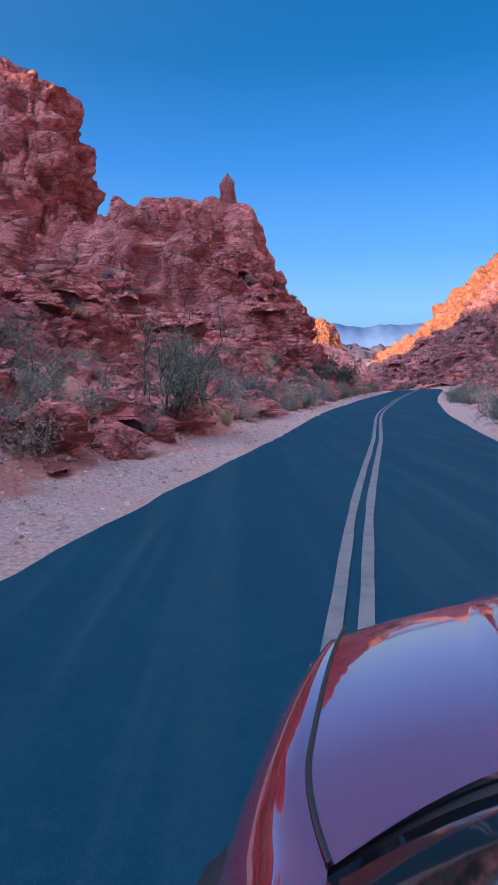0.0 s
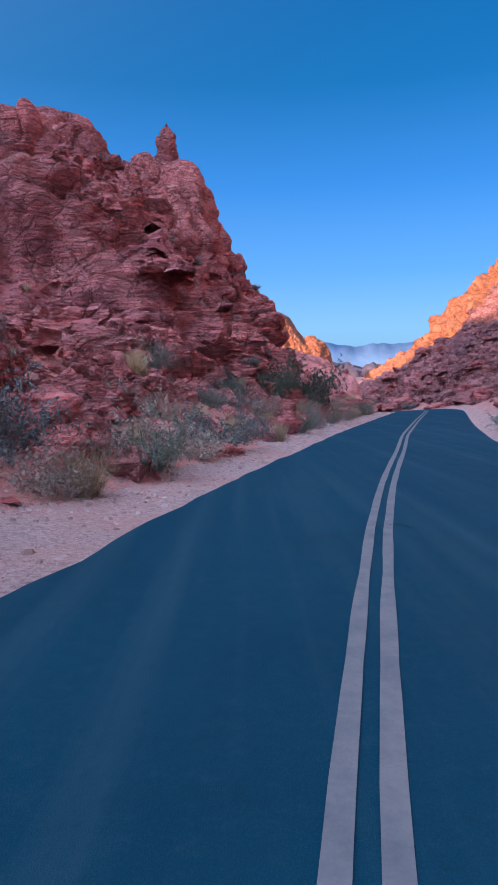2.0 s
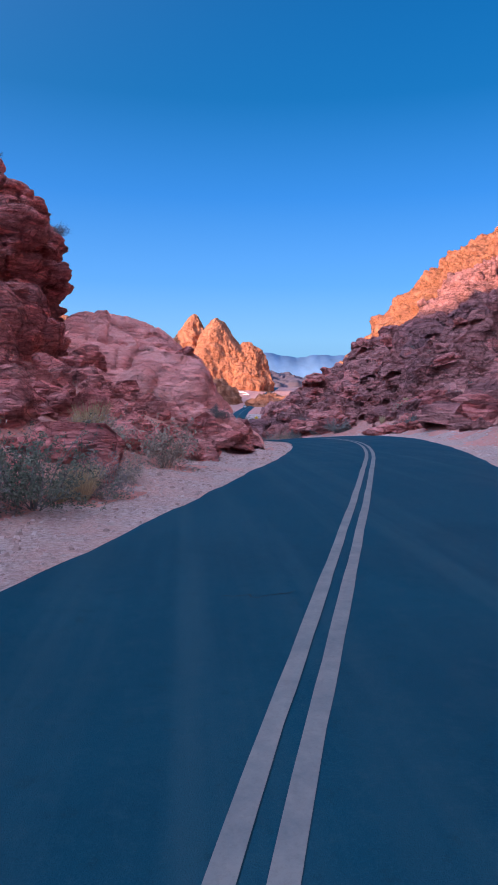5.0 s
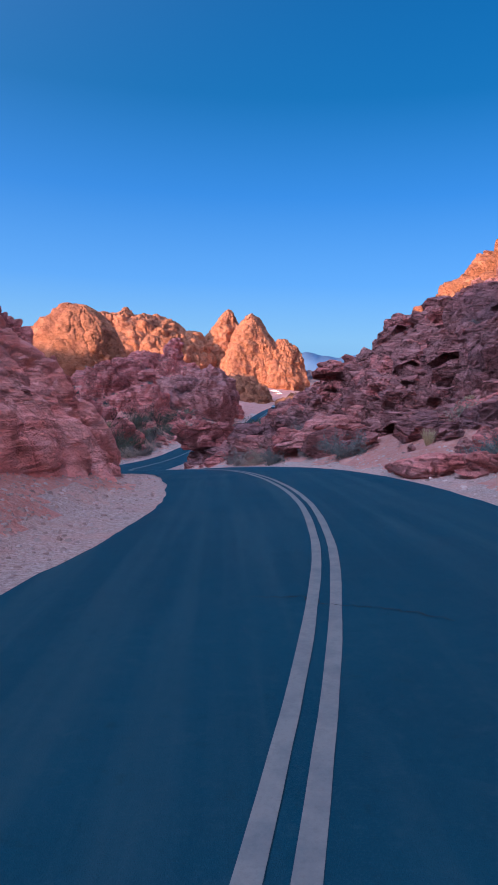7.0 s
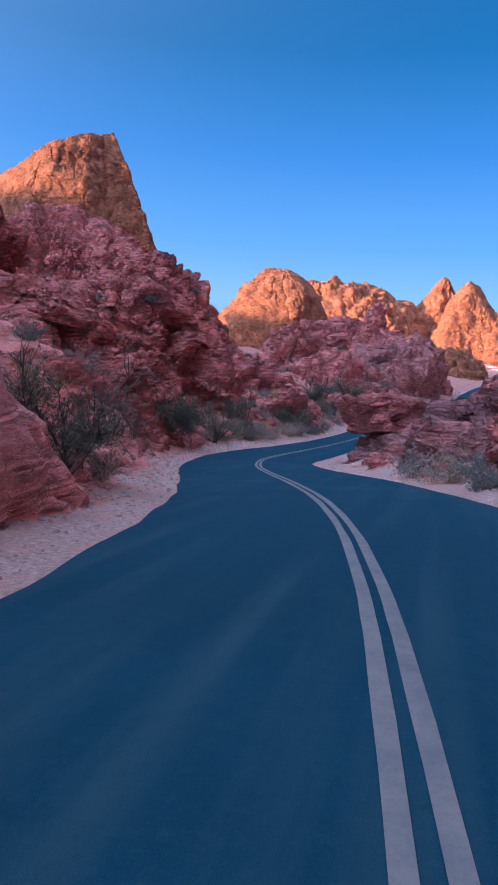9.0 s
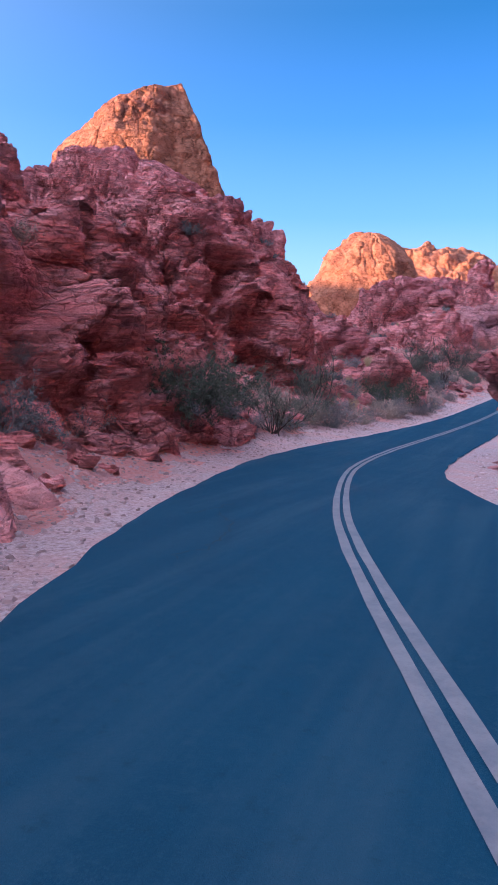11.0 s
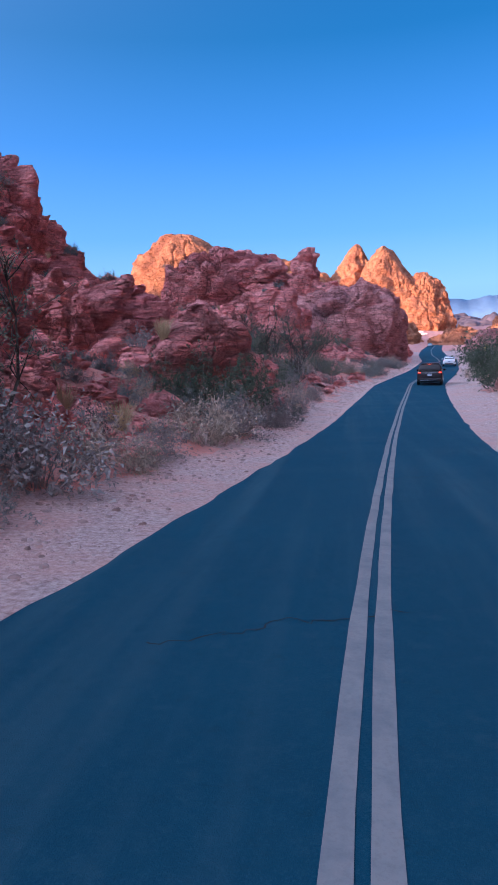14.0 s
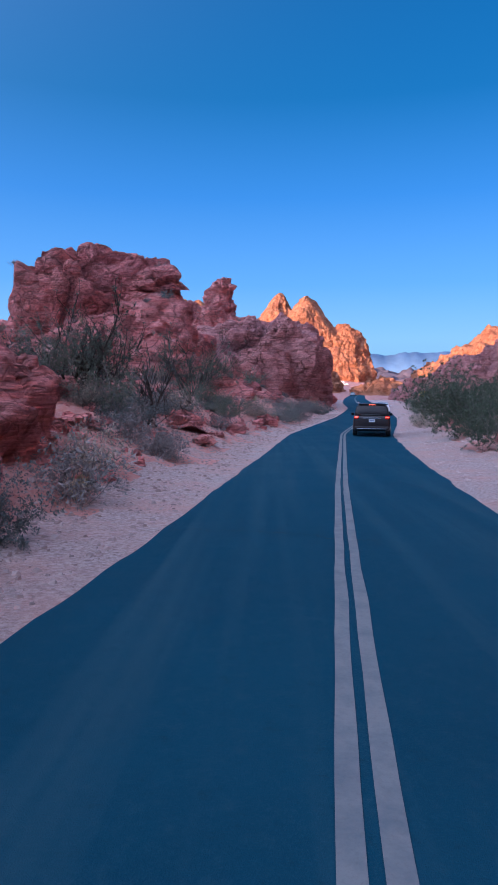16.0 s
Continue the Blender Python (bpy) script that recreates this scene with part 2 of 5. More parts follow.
def fbm(p, octaves=4, gain=0.5):
    total, amp = 0, 1.0
    for o in range(octaves):
        total = total + amp * perlin(p * 2.03 ** o + 17.3 * o)
        amp *= gain
    return total


def worley(p):
    """Distances to the nearest and next cell centre, and the nearest cell's own random number."""
    p = np.asarray(p, np.float32)
    i = np.floor(p).astype(np.int32)
    f1 = np.full(len(p), 9.0, np.float32)
    f2 = f1.copy()
    own = np.zeros(len(p), np.float32)
    for a in (-1, 0, 1):
        for b in (-1, 0, 1):
            for c in (-1, 0, 1):
                r = CELL[hashed(i[:, 0] + a, i[:, 1] + b, i[:, 2] + c)]
                d = np.sqrt((i[:, 0] + a + r[:, 0] - p[:, 0]) ** 2 + (i[:, 1] + b + r[:, 1] - p[:, 1]) ** 2 + (i[:, 2] + c + r[:, 2] - p[:, 2]) ** 2)
                near = d < f1
                f2 = np.where(near, f1, np.minimum(f2, d))
                own = np.where(near, r[:, 3], own)
                f1 = np.where(near, d, f1)
    return f1, f2, own


def step01(a, b, x):
    t = np.clip((x - a) / (b - a), 0, 1)
    return t * t * (3 - 2 * t)


def sheet(name, pts, mat, closed=False, smooth=True):
    """A mesh object from a grid of points (rows, columns, 3)."""
    nv, nu = pts.shape[:2]
    me = bpy.data.meshes.new(name)
    idx = np.arange(nv * nu).reshape(nv, nu)
    nxt = np.roll(idx, -1, 1) if closed else idx[:, 1:]
    cur = idx if closed else idx[:, :-1]
    q = np.stack([cur[:-1], nxt[:-1], nxt[1:], cur[1:]], -1).reshape(-1, 4)
    me.vertices.add(nv * nu)
    me.vertices.foreach_set("co", pts.reshape(-1).astype(np.float32))
    me.loops.add(q.size)
    me.loops.foreach_set("vertex_index", q.reshape(-1).astype(np.int32))
    me.polygons.add(len(q))
    me.polygons.foreach_set("loop_start", np.arange(0, q.size, 4, dtype=np.int32))
    me.polygons.foreach_set("loop_total", np.full(len(q), 4, np.int32))
    me.update(calc_edges=True)
    if smooth:
        me.shade_smooth()
    me.materials.append(mat)
    return new(name, me)


# ---- the road's line ----
LINE_Y = [-90, -40, 0, 8.4, 18.5, 28, 31.5, 34.9, 38.4, 44.6, 51.7, 60.8, 67.6, 77, 86.2, 92, 97, 102, 106, 110, 114, 118, 122, 126, 130, 134, 138, 142, 147, 152, 156, 161, 167, 171, 179, 202, 230, 265, 300, 350, 420, 560, 800]
LINE_X = [-15, -7, -0.1, 1.48, 3.7, 5.6, 6.35, 7.15, 8.05, 9.8, 11.7, 14.5, 16.6, 19.6, 22.44, 23.912, 24.859, 25.229, 25.077, 24.614, 23.916, 22.912, 21.515, 19.9, 18.433, 17.392, 16.487, 16.052, 15.97, 16.22, 16.5, 16.9, 17.4, 17.8, 18.6, 21.2, 26.6, 32, 35, 41, 51, 75, 120]
FALL_Y = [-90, 0, 12.3, 25.5, 38.9, 52, 84, 96, 102, 107, 112, 117, 122, 127, 132, 137, 142, 148, 151, 160, 170, 185, 202, 250, 430, 800]
FALL_Z = [2.9, 0, -0.4, -0.8, -1.13, -1.38, -1.87, -2.32, -2.585, -2.879, -3.231, -3.816, -4.501, -5.223, -5.928, -6.569, -7.147, -7.674, -7.91, -8.5, -9, -9.3, -9.5, -9.6, -8, 6]
BANK_Y = [55, 70, 84, 94, 100, 106, 112, 118, 124, 130, 136, 142, 148, 154, 162, 170]
BANK_V = [0, 0.01, 0.024, 0.047, 0.054, 0.058, 0.05, 0.045, 0.035, 0.018, -0.001, -0.015, -0.023, -0.02, -0.002, 0]
_s = np.arange(-120, 900, 0.5)


def eased(ys, vs, width):
    v = np.interp(_s, ys, vs)
    k = np.exp(-0.5 * (np.arange(-40, 41) * 0.5 / width) ** 2)
    return np.convolve(np.pad(v, 40, mode="reflect", reflect_type="odd"), k / k.sum(), "valid")


_cx, _cz = eased(LINE_Y, LINE_X, 1.6), eased(FALL_Y, FALL_Z, 3.0)


def mid_x(y):
    return np.interp(y, _s, _cx)


def mid_z(y):
    return np.interp(y, _s, _cz)


def bank(y):
    """How much the road leans across, in metres for each metre to the right."""
    return np.interp(y, BANK_Y, BANK_V)


def across(off, y):
    """Height across the road: a slight crown, or the lean of the bend."""
    lean = bank(y)
    return np.where(np.abs(lean) > 0.0, lean * off, 0.0) - 0.012 * np.abs(off)


def left_edge(y):
    return np.interp(y, [0, 40, 62, 84, 96.0, 103.0, 110.0, 117.0, 124.0, 131.0, 138.0, 146.0, 151, 160, 174, 200], [2.85, 3.0, 2.8, 2.75, 3.147, 2.943, 2.962, 2.889, 2.907, 3.017, 3.03, 2.799, 2.5, 2.5, 2.5, 2.95])


def right_edge(y):
    return np.interp(y, [0, 30, 60, 95, 100.0, 108.0, 116.0, 124.0, 132.0, 140.0, 147.0, 150, 172, 190, 215], [3.2, 3.5, 3.1, 3.3, 3.537, 3.431, 3.154, 3.17, 2.985, 2.472, 2.521, 2.5, 2.5, 2.5, 3.0])


def left_foot(y):
    return np.interp(y, [-50, 0, 35, 55, 80, 92, 112, 120, 150, 170, 200], [5.5, 5.0, 5.0, 4.6, 4.9, 4.4, 4.4, 4.4, 4.9, 4.5, 4.6])


def right_foot(y):
    return np.interp(y, [-50, 0, 60, 100, 130, 160, 230, 400], [5.0, 4.9, 4.8, 4.9, 4.4, 4.4, 6, 20])


def ground_z(x, y):
    """Height of the open ground, without the rock masses."""
    x, y = np.asarray(x, float), np.asarray(y, float)
    d = x - mid_x(y)
    slope = mid_x(y + 0.5) - mid_x(y - 0.5)
    near = np.clip(1 - (np.abs(d) - 6) / 10, 0, 1)
    beside = y + near * np.clip(d, -16, 16) * slope / (1 + slope ** 2)
    d = d * (1 + near * (1 / np.sqrt(1 + slope ** 2) - 1))
    s = np.abs(d)
    foot = np.where(d < 0, left_foot(y), right_foot(y))
    rise = np.where(d < 0, np.interp(y, [0, 100, 240, 400, 900], [0.34, 0.38, 0.30, 0.1, 0.04]), np.interp(y, [0, 140, 240, 400, 900], [0.30, 0.34, 0.2, 0.08, 0.03]))
    u = np.maximum(s - foot, 0)
    up = rise * (60 * (1 - np.exp(-u / 60)))
    p = np.stack([x / 6, y / 6, 0 * x + 3.1], -1).reshape(-1, 3)
    edge = np.where(d < 0, left_edge(beside), right_edge(beside))
    rough = fbm(p, 5, 0.55).reshape(x.shape) * np.clip((s - edge - 0.5) / 4, 0, 1) * np.minimum(0.35 + u * 0.05, 1.2)
    under = np.where(s < edge - 0.2, -0.12, -0.03)
    berm = 0.10 * step01(edge + 0.4, foot + 0.5, s)
    return mid_z(beside) + under + bank(beside) * np.clip(d, -edge - 1.5, edge + 1.5) + berm + up + rough


def graded(a, b, near, far, c=0.0):
    """Coordinates from a to b that are near apart round c and up to far apart away from it."""
    out, v = [c], c
    while v < b:
        v += min(far, near + 0.05 * abs(v - c))
        out.append(v)
    v = c
    while v > a:
        v -= min(far, near + 0.05 * abs(v - c))
        out.insert(0, v)
    return np.array(out)


def build_ground():
    ys = np.concatenate([np.arange(-320, -20, 6.0), np.arange(-20, 230, 0.8), np.arange(230, 420, 2.0), np.arange(420, 900, 12), np.arange(900, 4900, 180)])
    ds = np.concatenate([-graded(0, 2600, 0.5, 160, 14)[::-1], graded(0, 2600, 0.5, 160, 14)])
    ds = np.unique(np.concatenate([ds, np.arange(-5.2, 5.2, 0.2), np.arange(-14, 14, 0.4)]).round(2))
    Y, D = np.meshgrid(ys, ds, indexing="ij")
    X = mid_x(Y) + D
    Z = ground_z(X, Y)
    ob = sheet("ground", np.stack([X, Y, Z], -1), SOIL)
    ob.data.materials.append(GRAVEL)
    s = np.abs(D)
    foot = np.where(D < 0, left_foot(Y), right_foot(Y))
    wob = fbm(np.stack([X / 3, Y / 3, 0 * X], -1).reshape(-1, 3), 3).reshape(X.shape)
    pale = ((s < foot + 0.3 + wob * 1.4) & (Y < 330))[:-1, :-1]
    ob.data.polygons.foreach_set("material_index", pale.reshape(-1).astype(np.int32))
    tagged(ob, "red desert soil with pale gravel beside the road", "ground", kind="structure")
    return ob


build_ground()


def strip(name, lo, hi, lift, mat, ys, ragged=0.0):
    """A strip along the road between two offsets from its line."""
    cols = np.linspace(0, 1, 9)
    Y = np.repeat(ys[:, None], len(cols), 1)
    lo = lo(ys) if callable(lo) else lo
    hi = hi(ys) if callable(hi) else hi
    l = lo + ragged * fbm(np.stack([ys / 1.7, 0 * ys, 0 * ys + 5], -1), 4)
    h = hi + ragged * fbm(np.stack([ys / 1.7, 0 * ys, 0 * ys + 9], -1), 4)
    off = l[:, None] + (h - l)[:, None] * cols[None]
    slope = np.gradient(mid_x(ys), ys)[:, None]
    n = np.sqrt(1 + slope ** 2)
    X = mid_x(Y) + off / n
    Yp = Y - off * slope / n
    Z = mid_z(Y) + lift + across(off, Y)
    return sheet(name, np.stack([X, Yp, Z], -1), mat)


ALONG = np.concatenate([np.arange(-60, 240, 0.4), np.arange(240, 860, 2.0)])
road = strip("road", lambda y: -left_edge(y), right_edge, 0.03, ASPHALT, ALONG, 0.08)
tagged(road, "two-lane weathered dark asphalt road through the canyon", "road", kind="structure")
for side in (-1, 1):
    ln = strip("road_line", lambda y: side * np.interp(y, [95, 125], [0.105, 0.085]) - 0.056, lambda y: side * np.interp(y, [95, 125], [0.105, 0.085]) + 0.056, 0.036, LINE, ALONG, 0.012)
    tagged(ln, "worn pale yellow centre line painted on the asphalt", "road marking", group="double centre line", kind="structure")


# ---- rock masses ----
def weather(p, n, size, layers=1.0, holes=1.0, lobe=1.0, rubble=0.0, columns=0.0):
    """How far sandstone of that size stands out or is eaten away at the points p with normals n."""
    k = size
    d = fbm(p / (13.0 * k) + 3.3, 3) * 1.2 * k
    w = np.stack([perlin(p / (3.1 * k)), perlin(p / (3.1 * k) + 31), perlin(p / (3.1 * k) + 67)], -1)
    lobes = np.array([1.0, 1.0, 1.3], np.float32) * p / k + 0.5 * w
    d += (np.abs(perlin(lobes / 8.0 + 5.1)) - 0.3) * 4.0 * k * lobe
    d += (np.abs(perlin(lobes / 3.2 + 9.7)) - 0.3) * 1.4 * k * lobe
    d += (np.abs(perlin(lobes / 1.3 + 2.9)) - 0.3) * 0.22 * k * lobe
    gully = np.stack([p[:, 0] + 0.3 * p[:, 2], p[:, 1] - 0.3 * p[:, 2], p[:, 2] / 3.2], -1) / k + 1.2 * w
    d -= np.exp(-np.abs(perlin(gully / 6.5 + 8.8)) / 0.05) * 1.3 * k * (0.3 + 0.7 * lobe)
    if columns:
        tall = p / np.array([1.0, 1.0, 3.6], np.float32) / k + 0.9 * np.stack([perlin(p / 9 + 5), perlin(p / 9 + 50), 0 * p[:, 0]], -1)
        d += columns * ((np.abs(perlin(tall / 3.6 + 4.4)) - 0.3) * 2.6 + (np.abs(perlin(tall / 1.7 + 1.4)) - 0.3) * 0.8) * k
    q = p / np.array([4.2, 4.2, 2.4], np.float32) / k + 0.35 * w
    f1, f2, own = worley(q)
    blocky = step01(-0.1, 0.35, perlin(p / (13 * k) + 91) + rubble) * (1 + 0.5 * max(rubble, 0))
    d += blocky * ((own - 0.5) * 1.3 * k - np.exp(-(f2 - f1) / 0.06) * 0.7 * k)
    q2 = p / np.array([1.5, 1.5, 0.8], np.float32) / k + 0.3 * w
    g1, g2, own2 = worley(q2)
    d += ((own2 - 0.5) * 0.5 - np.exp(-(g2 - g1) / 0.07) * 0.3) * k * (0.06 + 0.94 * blocky)
    tilted = np.stack([p[:, 0] + 0.35 * p[:, 2], p[:, 1] - 0.25 * p[:, 2], p[:, 2]], -1)
    j1, j2, jown = worley(tilted / np.array([2.6, 2.6, 7.0], np.float32) / k + 0.25 * w + 41)
    split = step01(0.0, 0.3, perlin(p / (8 * k) + 57))
    d += split * ((jown - 0.5) * 0.5 - np.exp(-(j2 - j1) / 0.045) * 0.75) * k
    dip = p[:, 2] + 0.16 * p[:, 0] - 0.07 * p[:, 1] + 2.2 * perlin(p / (9 * k)) * k
    lay = np.zeros(len(p), np.float32)
    for h, a in ((1.6 * k, 0.65), (0.5 * k, 0.34)):
        t = dip / h
        row = np.floor(t)
        fr = t - row
        hard = CELL[(row.astype(np.int32) & 255), 0]
        lay += a * k * ((hard - 0.5) * np.minimum(1, 6 * np.minimum(fr, 1 - fr)) - 0.55 * np.exp(-fr / 0.14))
    d += layers * lay * (1 - 0.6 * np.abs(n[:, 2])) * (0.25 + 0.75 * step01(-0.15, 0.3, perlin(p / (7 * k) + 23)))
    h1, _, hown = worley(p / (5.2 * k) + 11.7)
    d -= holes * 2.4 * k * step01(0.36, 0.16, h1) * (hown > 0.55) * step01(0.75, 0.35, np.abs(n[:, 2]))
    d += fbm(p / (0.9 * k), 3) * 0.07 * k
    return d


def rock(name, cx, cy, z0, a, b, top, p=2.2, rot=0.0, sq=2.4, lean=(0.0, 0.0), step=0.35, amp=1.0, size=1.0, layers=1.0, holes=1.0, mat=None, label="", group="", flute=0.0, face=None, lobe=1.0, rubble=0.0, cuts=(), caves=(), columns=0.0):
    """A free mass of sandstone: a rounded plan of half-widths a and b, rising from z0 to top with a profile between a cone (p 1) and a mesa (p 5)."""
    h = top - z0
    f = np.linspace(0, math.pi / 2, 400)
    r, z = np.cos(f) ** (2 / p), np.sin(f) ** (2 / p)
    r[-1], z[0] = 0.0, 0.0
    arc = np.concatenate([[0], np.cumsum(np.hypot(np.diff(r) * (a + b) / 2, np.diff(z) * h))])
    nv = int(np.clip(arc[-1] / (step * 0.7), 12, 420))
    nu = int(np.clip(2 * math.pi * math.sqrt((a * a + b * b) / 2) / step, 20, 900))
    t = np.linspace(0, arc[-1], nv)
    r, z = np.interp(t, arc, r), np.interp(t, arc, z)
    th = np.linspace(0, 2 * math.pi, nu, endpoint=False)
    if face is not None:
        fine = np.linspace(0, 2 * math.pi, 4000)
        run = np.concatenate([[0], np.cumsum(0.25 + np.exp(-((fine[1:] - math.pi) / 1.15) ** 2) * 2.0)])
        th = np.interp(np.linspace(0, run[-1], nu, endpoint=False), run, fine) + radians(face) - math.pi
        th -= radians(rot)
    c, s = np.cos(th), np.sin(th)
    pl = (np.abs(c) ** sq + np.abs(s) ** sq) ** (-1 / sq)
    jag = 1 + 0.10 * perlin(np.stack([c * 1.7 + cx, s * 1.7 + cy, 0 * c + z0], -1)) + flute * perlin(np.stack([c * 5 + cy, s * 5 + cx, 0 * c], -1))
    R = r[:, None] * (pl * jag)[None]
    X0, Y0 = a * R * c[None], b * R * s[None]
    ca, sa = math.cos(radians(rot)), math.sin(radians(rot))
    Z = z0 + h * np.repeat(z[:, None], nu, 1)
    X = cx + X0 * ca - Y0 * sa + lean[0] * z[:, None]
    Y = cy + X0 * sa + Y0 * ca + lean[1] * z[:, None]
    pts = np.stack([X, Y, Z], -1).astype(np.float32)
    du = np.roll(pts, -1, 1) - np.roll(pts, 1, 1)
    dv = np.gradient(pts, axis=0)
    n = np.cross(du, dv)
    n /= np.maximum(np.linalg.norm(n, axis=2, keepdims=True), 1e-6)
    n[-1] = (0, 0, 1)
    d = weather(pts.reshape(-1, 3), n.reshape(-1, 3), size, layers, holes, lobe, rubble, columns).reshape(nv, nu, 1) * amp
    d *= np.minimum(1, (1 - np.linspace(0, 1, nv)) * 6 + 0.35)[:, None, None]
    d[-1] = d[-1].mean()
    pts += n * d
    pts[-1] = pts[-1].mean(0)
    pts[..., 2] = z0 + (pts[..., 2] - z0) * h / max(pts[..., 2].max() - z0, 0.1)
    for at, way in cuts:
        way = np.array(way, np.float32) / np.linalg.norm(way)
        over = np.maximum(((pts - np.array(at, np.float32)) * way).sum(-1, keepdims=True), 0)
        pts -= way * (over - 0.25 * np.minimum(over, 2.5))
    if cuts:
        pts += n * (amp * 0.75 * weather(pts.reshape(-1, 3), n.reshape(-1, 3), 0.6 * size, 0.8, 0.5, 0.7, -0.1)).reshape(nv, nu, 1)
    for x, y, zc, wide, high, deep in caves:
        near = (pts - np.array((x, y, zc), np.float32)) / np.array((wide, wide, high), np.float32)
        pts -= n * (deep * step01(1.15, 0.65, np.linalg.norm(near, axis=2)))[..., None]
    ob = sheet(name, pts, mat or ROCK, closed=True)
    tagged(ob, label or "weathered red sandstone mass beside the road", "rock", group=group)
    return ob


# ---- the rock walls, from the near end of the road to the far ----
LEFTWALL = "red sandstone cliffs west of the road"
RIGHTWALL = "red sandstone slopes east of the road"


def west(*args, name="rock_mass", label="layered red sandstone mass with cracks and hollows", **kw):
    kw.setdefault("rubble", 0.10)
    return rock(name, *args, group=LEFTWALL, label=label, face=-40, **kw)


def east(*args, name="rock_mass", label="broken red sandstone slope with ledges", **kw):
    kw.setdefault("mat", DARKROCK)
    kw.setdefault("rubble", 0.45)
    return rock(name, *args, group=RIGHTWALL, label=label, face=-140, **kw)


# hollows: place, half-width, half-height, depth
HOLLOWS = (
    (3.5, 156.5, 0.9, 1.7, 0.75, 3.2), (4.3, 155.3, -0.4, 0.7, 0.9, 1.8), (5.0, 154.5, -1.7, 0.6, 1.1, 1.5), (5.6, 154.6, -3.0, 0.6, 1.0, 1.3), (5.8, 157.3, -2.2, 1.5, 1.5, 1.3),
    (6.5, 165.7, -4.5, 0.5, 0.8, 1.3), (5.9, 154.6, -4.5, 0.9, 0.8, 1.4), (1.1, 151.9, 2.5, 0.9, 0.5, 1.4), (9.0, 135.6, -3.8, 1.3, 1.0, 2.0), (10.2, 169.1, -6.9, 1.6, 1.1, 1.9), (2.0, 175.3, -4.6, 0.9, 0.8, 1.6),
    (-0.9, 54.4, 2.1, 0.7, 0.6, 1.9), (-9.4, 58.7, 7.0, 1.7, 0.9, 1.8), (-5.0, 53.9, 2.9, 1.1, 0.6, 1.2), (2.2, 78.1, 7.6, 1.2, 0.8, 1.4), (4.0, 81.9, 7.3, 1.0, 1.0, 1.4), (-10.0, 27.5, 3.4, 2.2, 0.9, 1.8), (-6.8, 31.0, 2.4, 1.0, 0.7, 1.2))

# first cliff
west(-19, 42, -4, 17, 22, 11, p=1.7, step=0.3)
west(-0.5, 61, -4, 8, 9, 8, p=1.9, step=0.22, lobe=0.7, columns=0.4, caves=HOLLOWS)
west(-9, 68, -4, 11, 11.5, 18.5, p=2.0, step=0.24, lobe=0.5, columns=1.0, rubble=-0.3, caves=HOLLOWS, name="rock_dome", label="rounded red sandstone buttress with curved layers")
west(-13, 82, -4, 20, 23, 20, p=1.9, step=0.28, lobe=0.6, columns=0.8, caves=HOLLOWS)
west(-34.5, 100, 0, 14, 13, 45, p=2.5, step=0.45, name="rock_tower", label="tall blocky red sandstone tower on the ridge")
west(-5.2, 99, -4, 12.8, 10, 26, p=1.85, step=0.28, lobe=0.6, columns=0.8)
west(3.2, 101.5, -4, 7.2, 6.6, 16.0, p=3.0, lean=(-1.5, 0), step=0.22, lobe=0.6, rubble=0.7, name="cliff_corner", label="sheer red sandstone corner of the cliff")
west(-3.6, 101.3, 17, 3.6, 3.2, 30, p=1.15, step=0.16, size=0.5, lobe=0.4, rubble=-1, holes=0.0, lean=(0.4, 0), name="rock_spire", label="narrow red sandstone spire on the ridge")
west(8, 98, -4, 8, 12, 5, p=1.8, step=0.22)
west(12.1, 104.5, -5, 8.3, 15.5, 4.6, p=1.55, sq=3.6, flute=0.04, columns=0.3, step=0.18, size=0.6, lobe=0.4, holes=0.0, rubble=-0.3, layers=0.4, mat=BANKROCK, name="red_bank", label="low crumbling red sandstone bank at the bend")
west(9.5, 122, -7, 7.2, 9, 0.0, p=1.4, flute=0.06, columns=0.35, step=0.18, size=0.6, lobe=0.4, holes=0.0, rubble=-0.3, layers=0.4, mat=BANKROCK, name="red_bank", label="pale pink crumbling bank below the cliff")
# rounded fins that lean on the first cliff, with gullies between them
for x, y, a, b, top, lean in ((0.2, 61.5, 2.9, 3.6, 15.6, (-5.4, 4.5)), (-4.6, 60.0, 2.4, 3.4, 14.2, (-3.6, 6.0)), (3.4, 66.0, 2.6, 3.6, 14.0, (-5.0, 6.0)), (-9.4, 60.0, 3.0, 3.4, 13.0, (-3.0, 6.0))):
    west(x, y, -3, a, b, top, p=2.0, lean=lean, step=0.17, size=0.55, lobe=0.6, columns=0.3, rubble=-0.2, holes=0.4, layers=1.2, name="rock_fin", label="rounded leaning fin of layered red sandstone")
# broken ledges between the gravel and the first cliff
for x, y, a, b, top, rub in ((-11.5, 34, 7.0, 8.0, 6.4, 0.35), (-7.4, 24, 3.6, 5.0, 2.6, 0.6), (-4.6, 42, 4.4, 6.0, 4.6, 0.5), (-10.5, 14, 4.0, 6.0, 2.2, 0.6), (0.6, 49.5, 3.2, 4.5, 2.2, 0.6), (6.0, 70, 3.2, 6.0, 2.6, 0.4)):
    west(x, y, -3, a, b, top, p=1.7, step=0.17, size=0.55, lobe=0.8, rubble=rub, holes=0.5, caves=HOLLOWS, name="rock_ledge", label="low broken red sandstone ledge below the cliff")
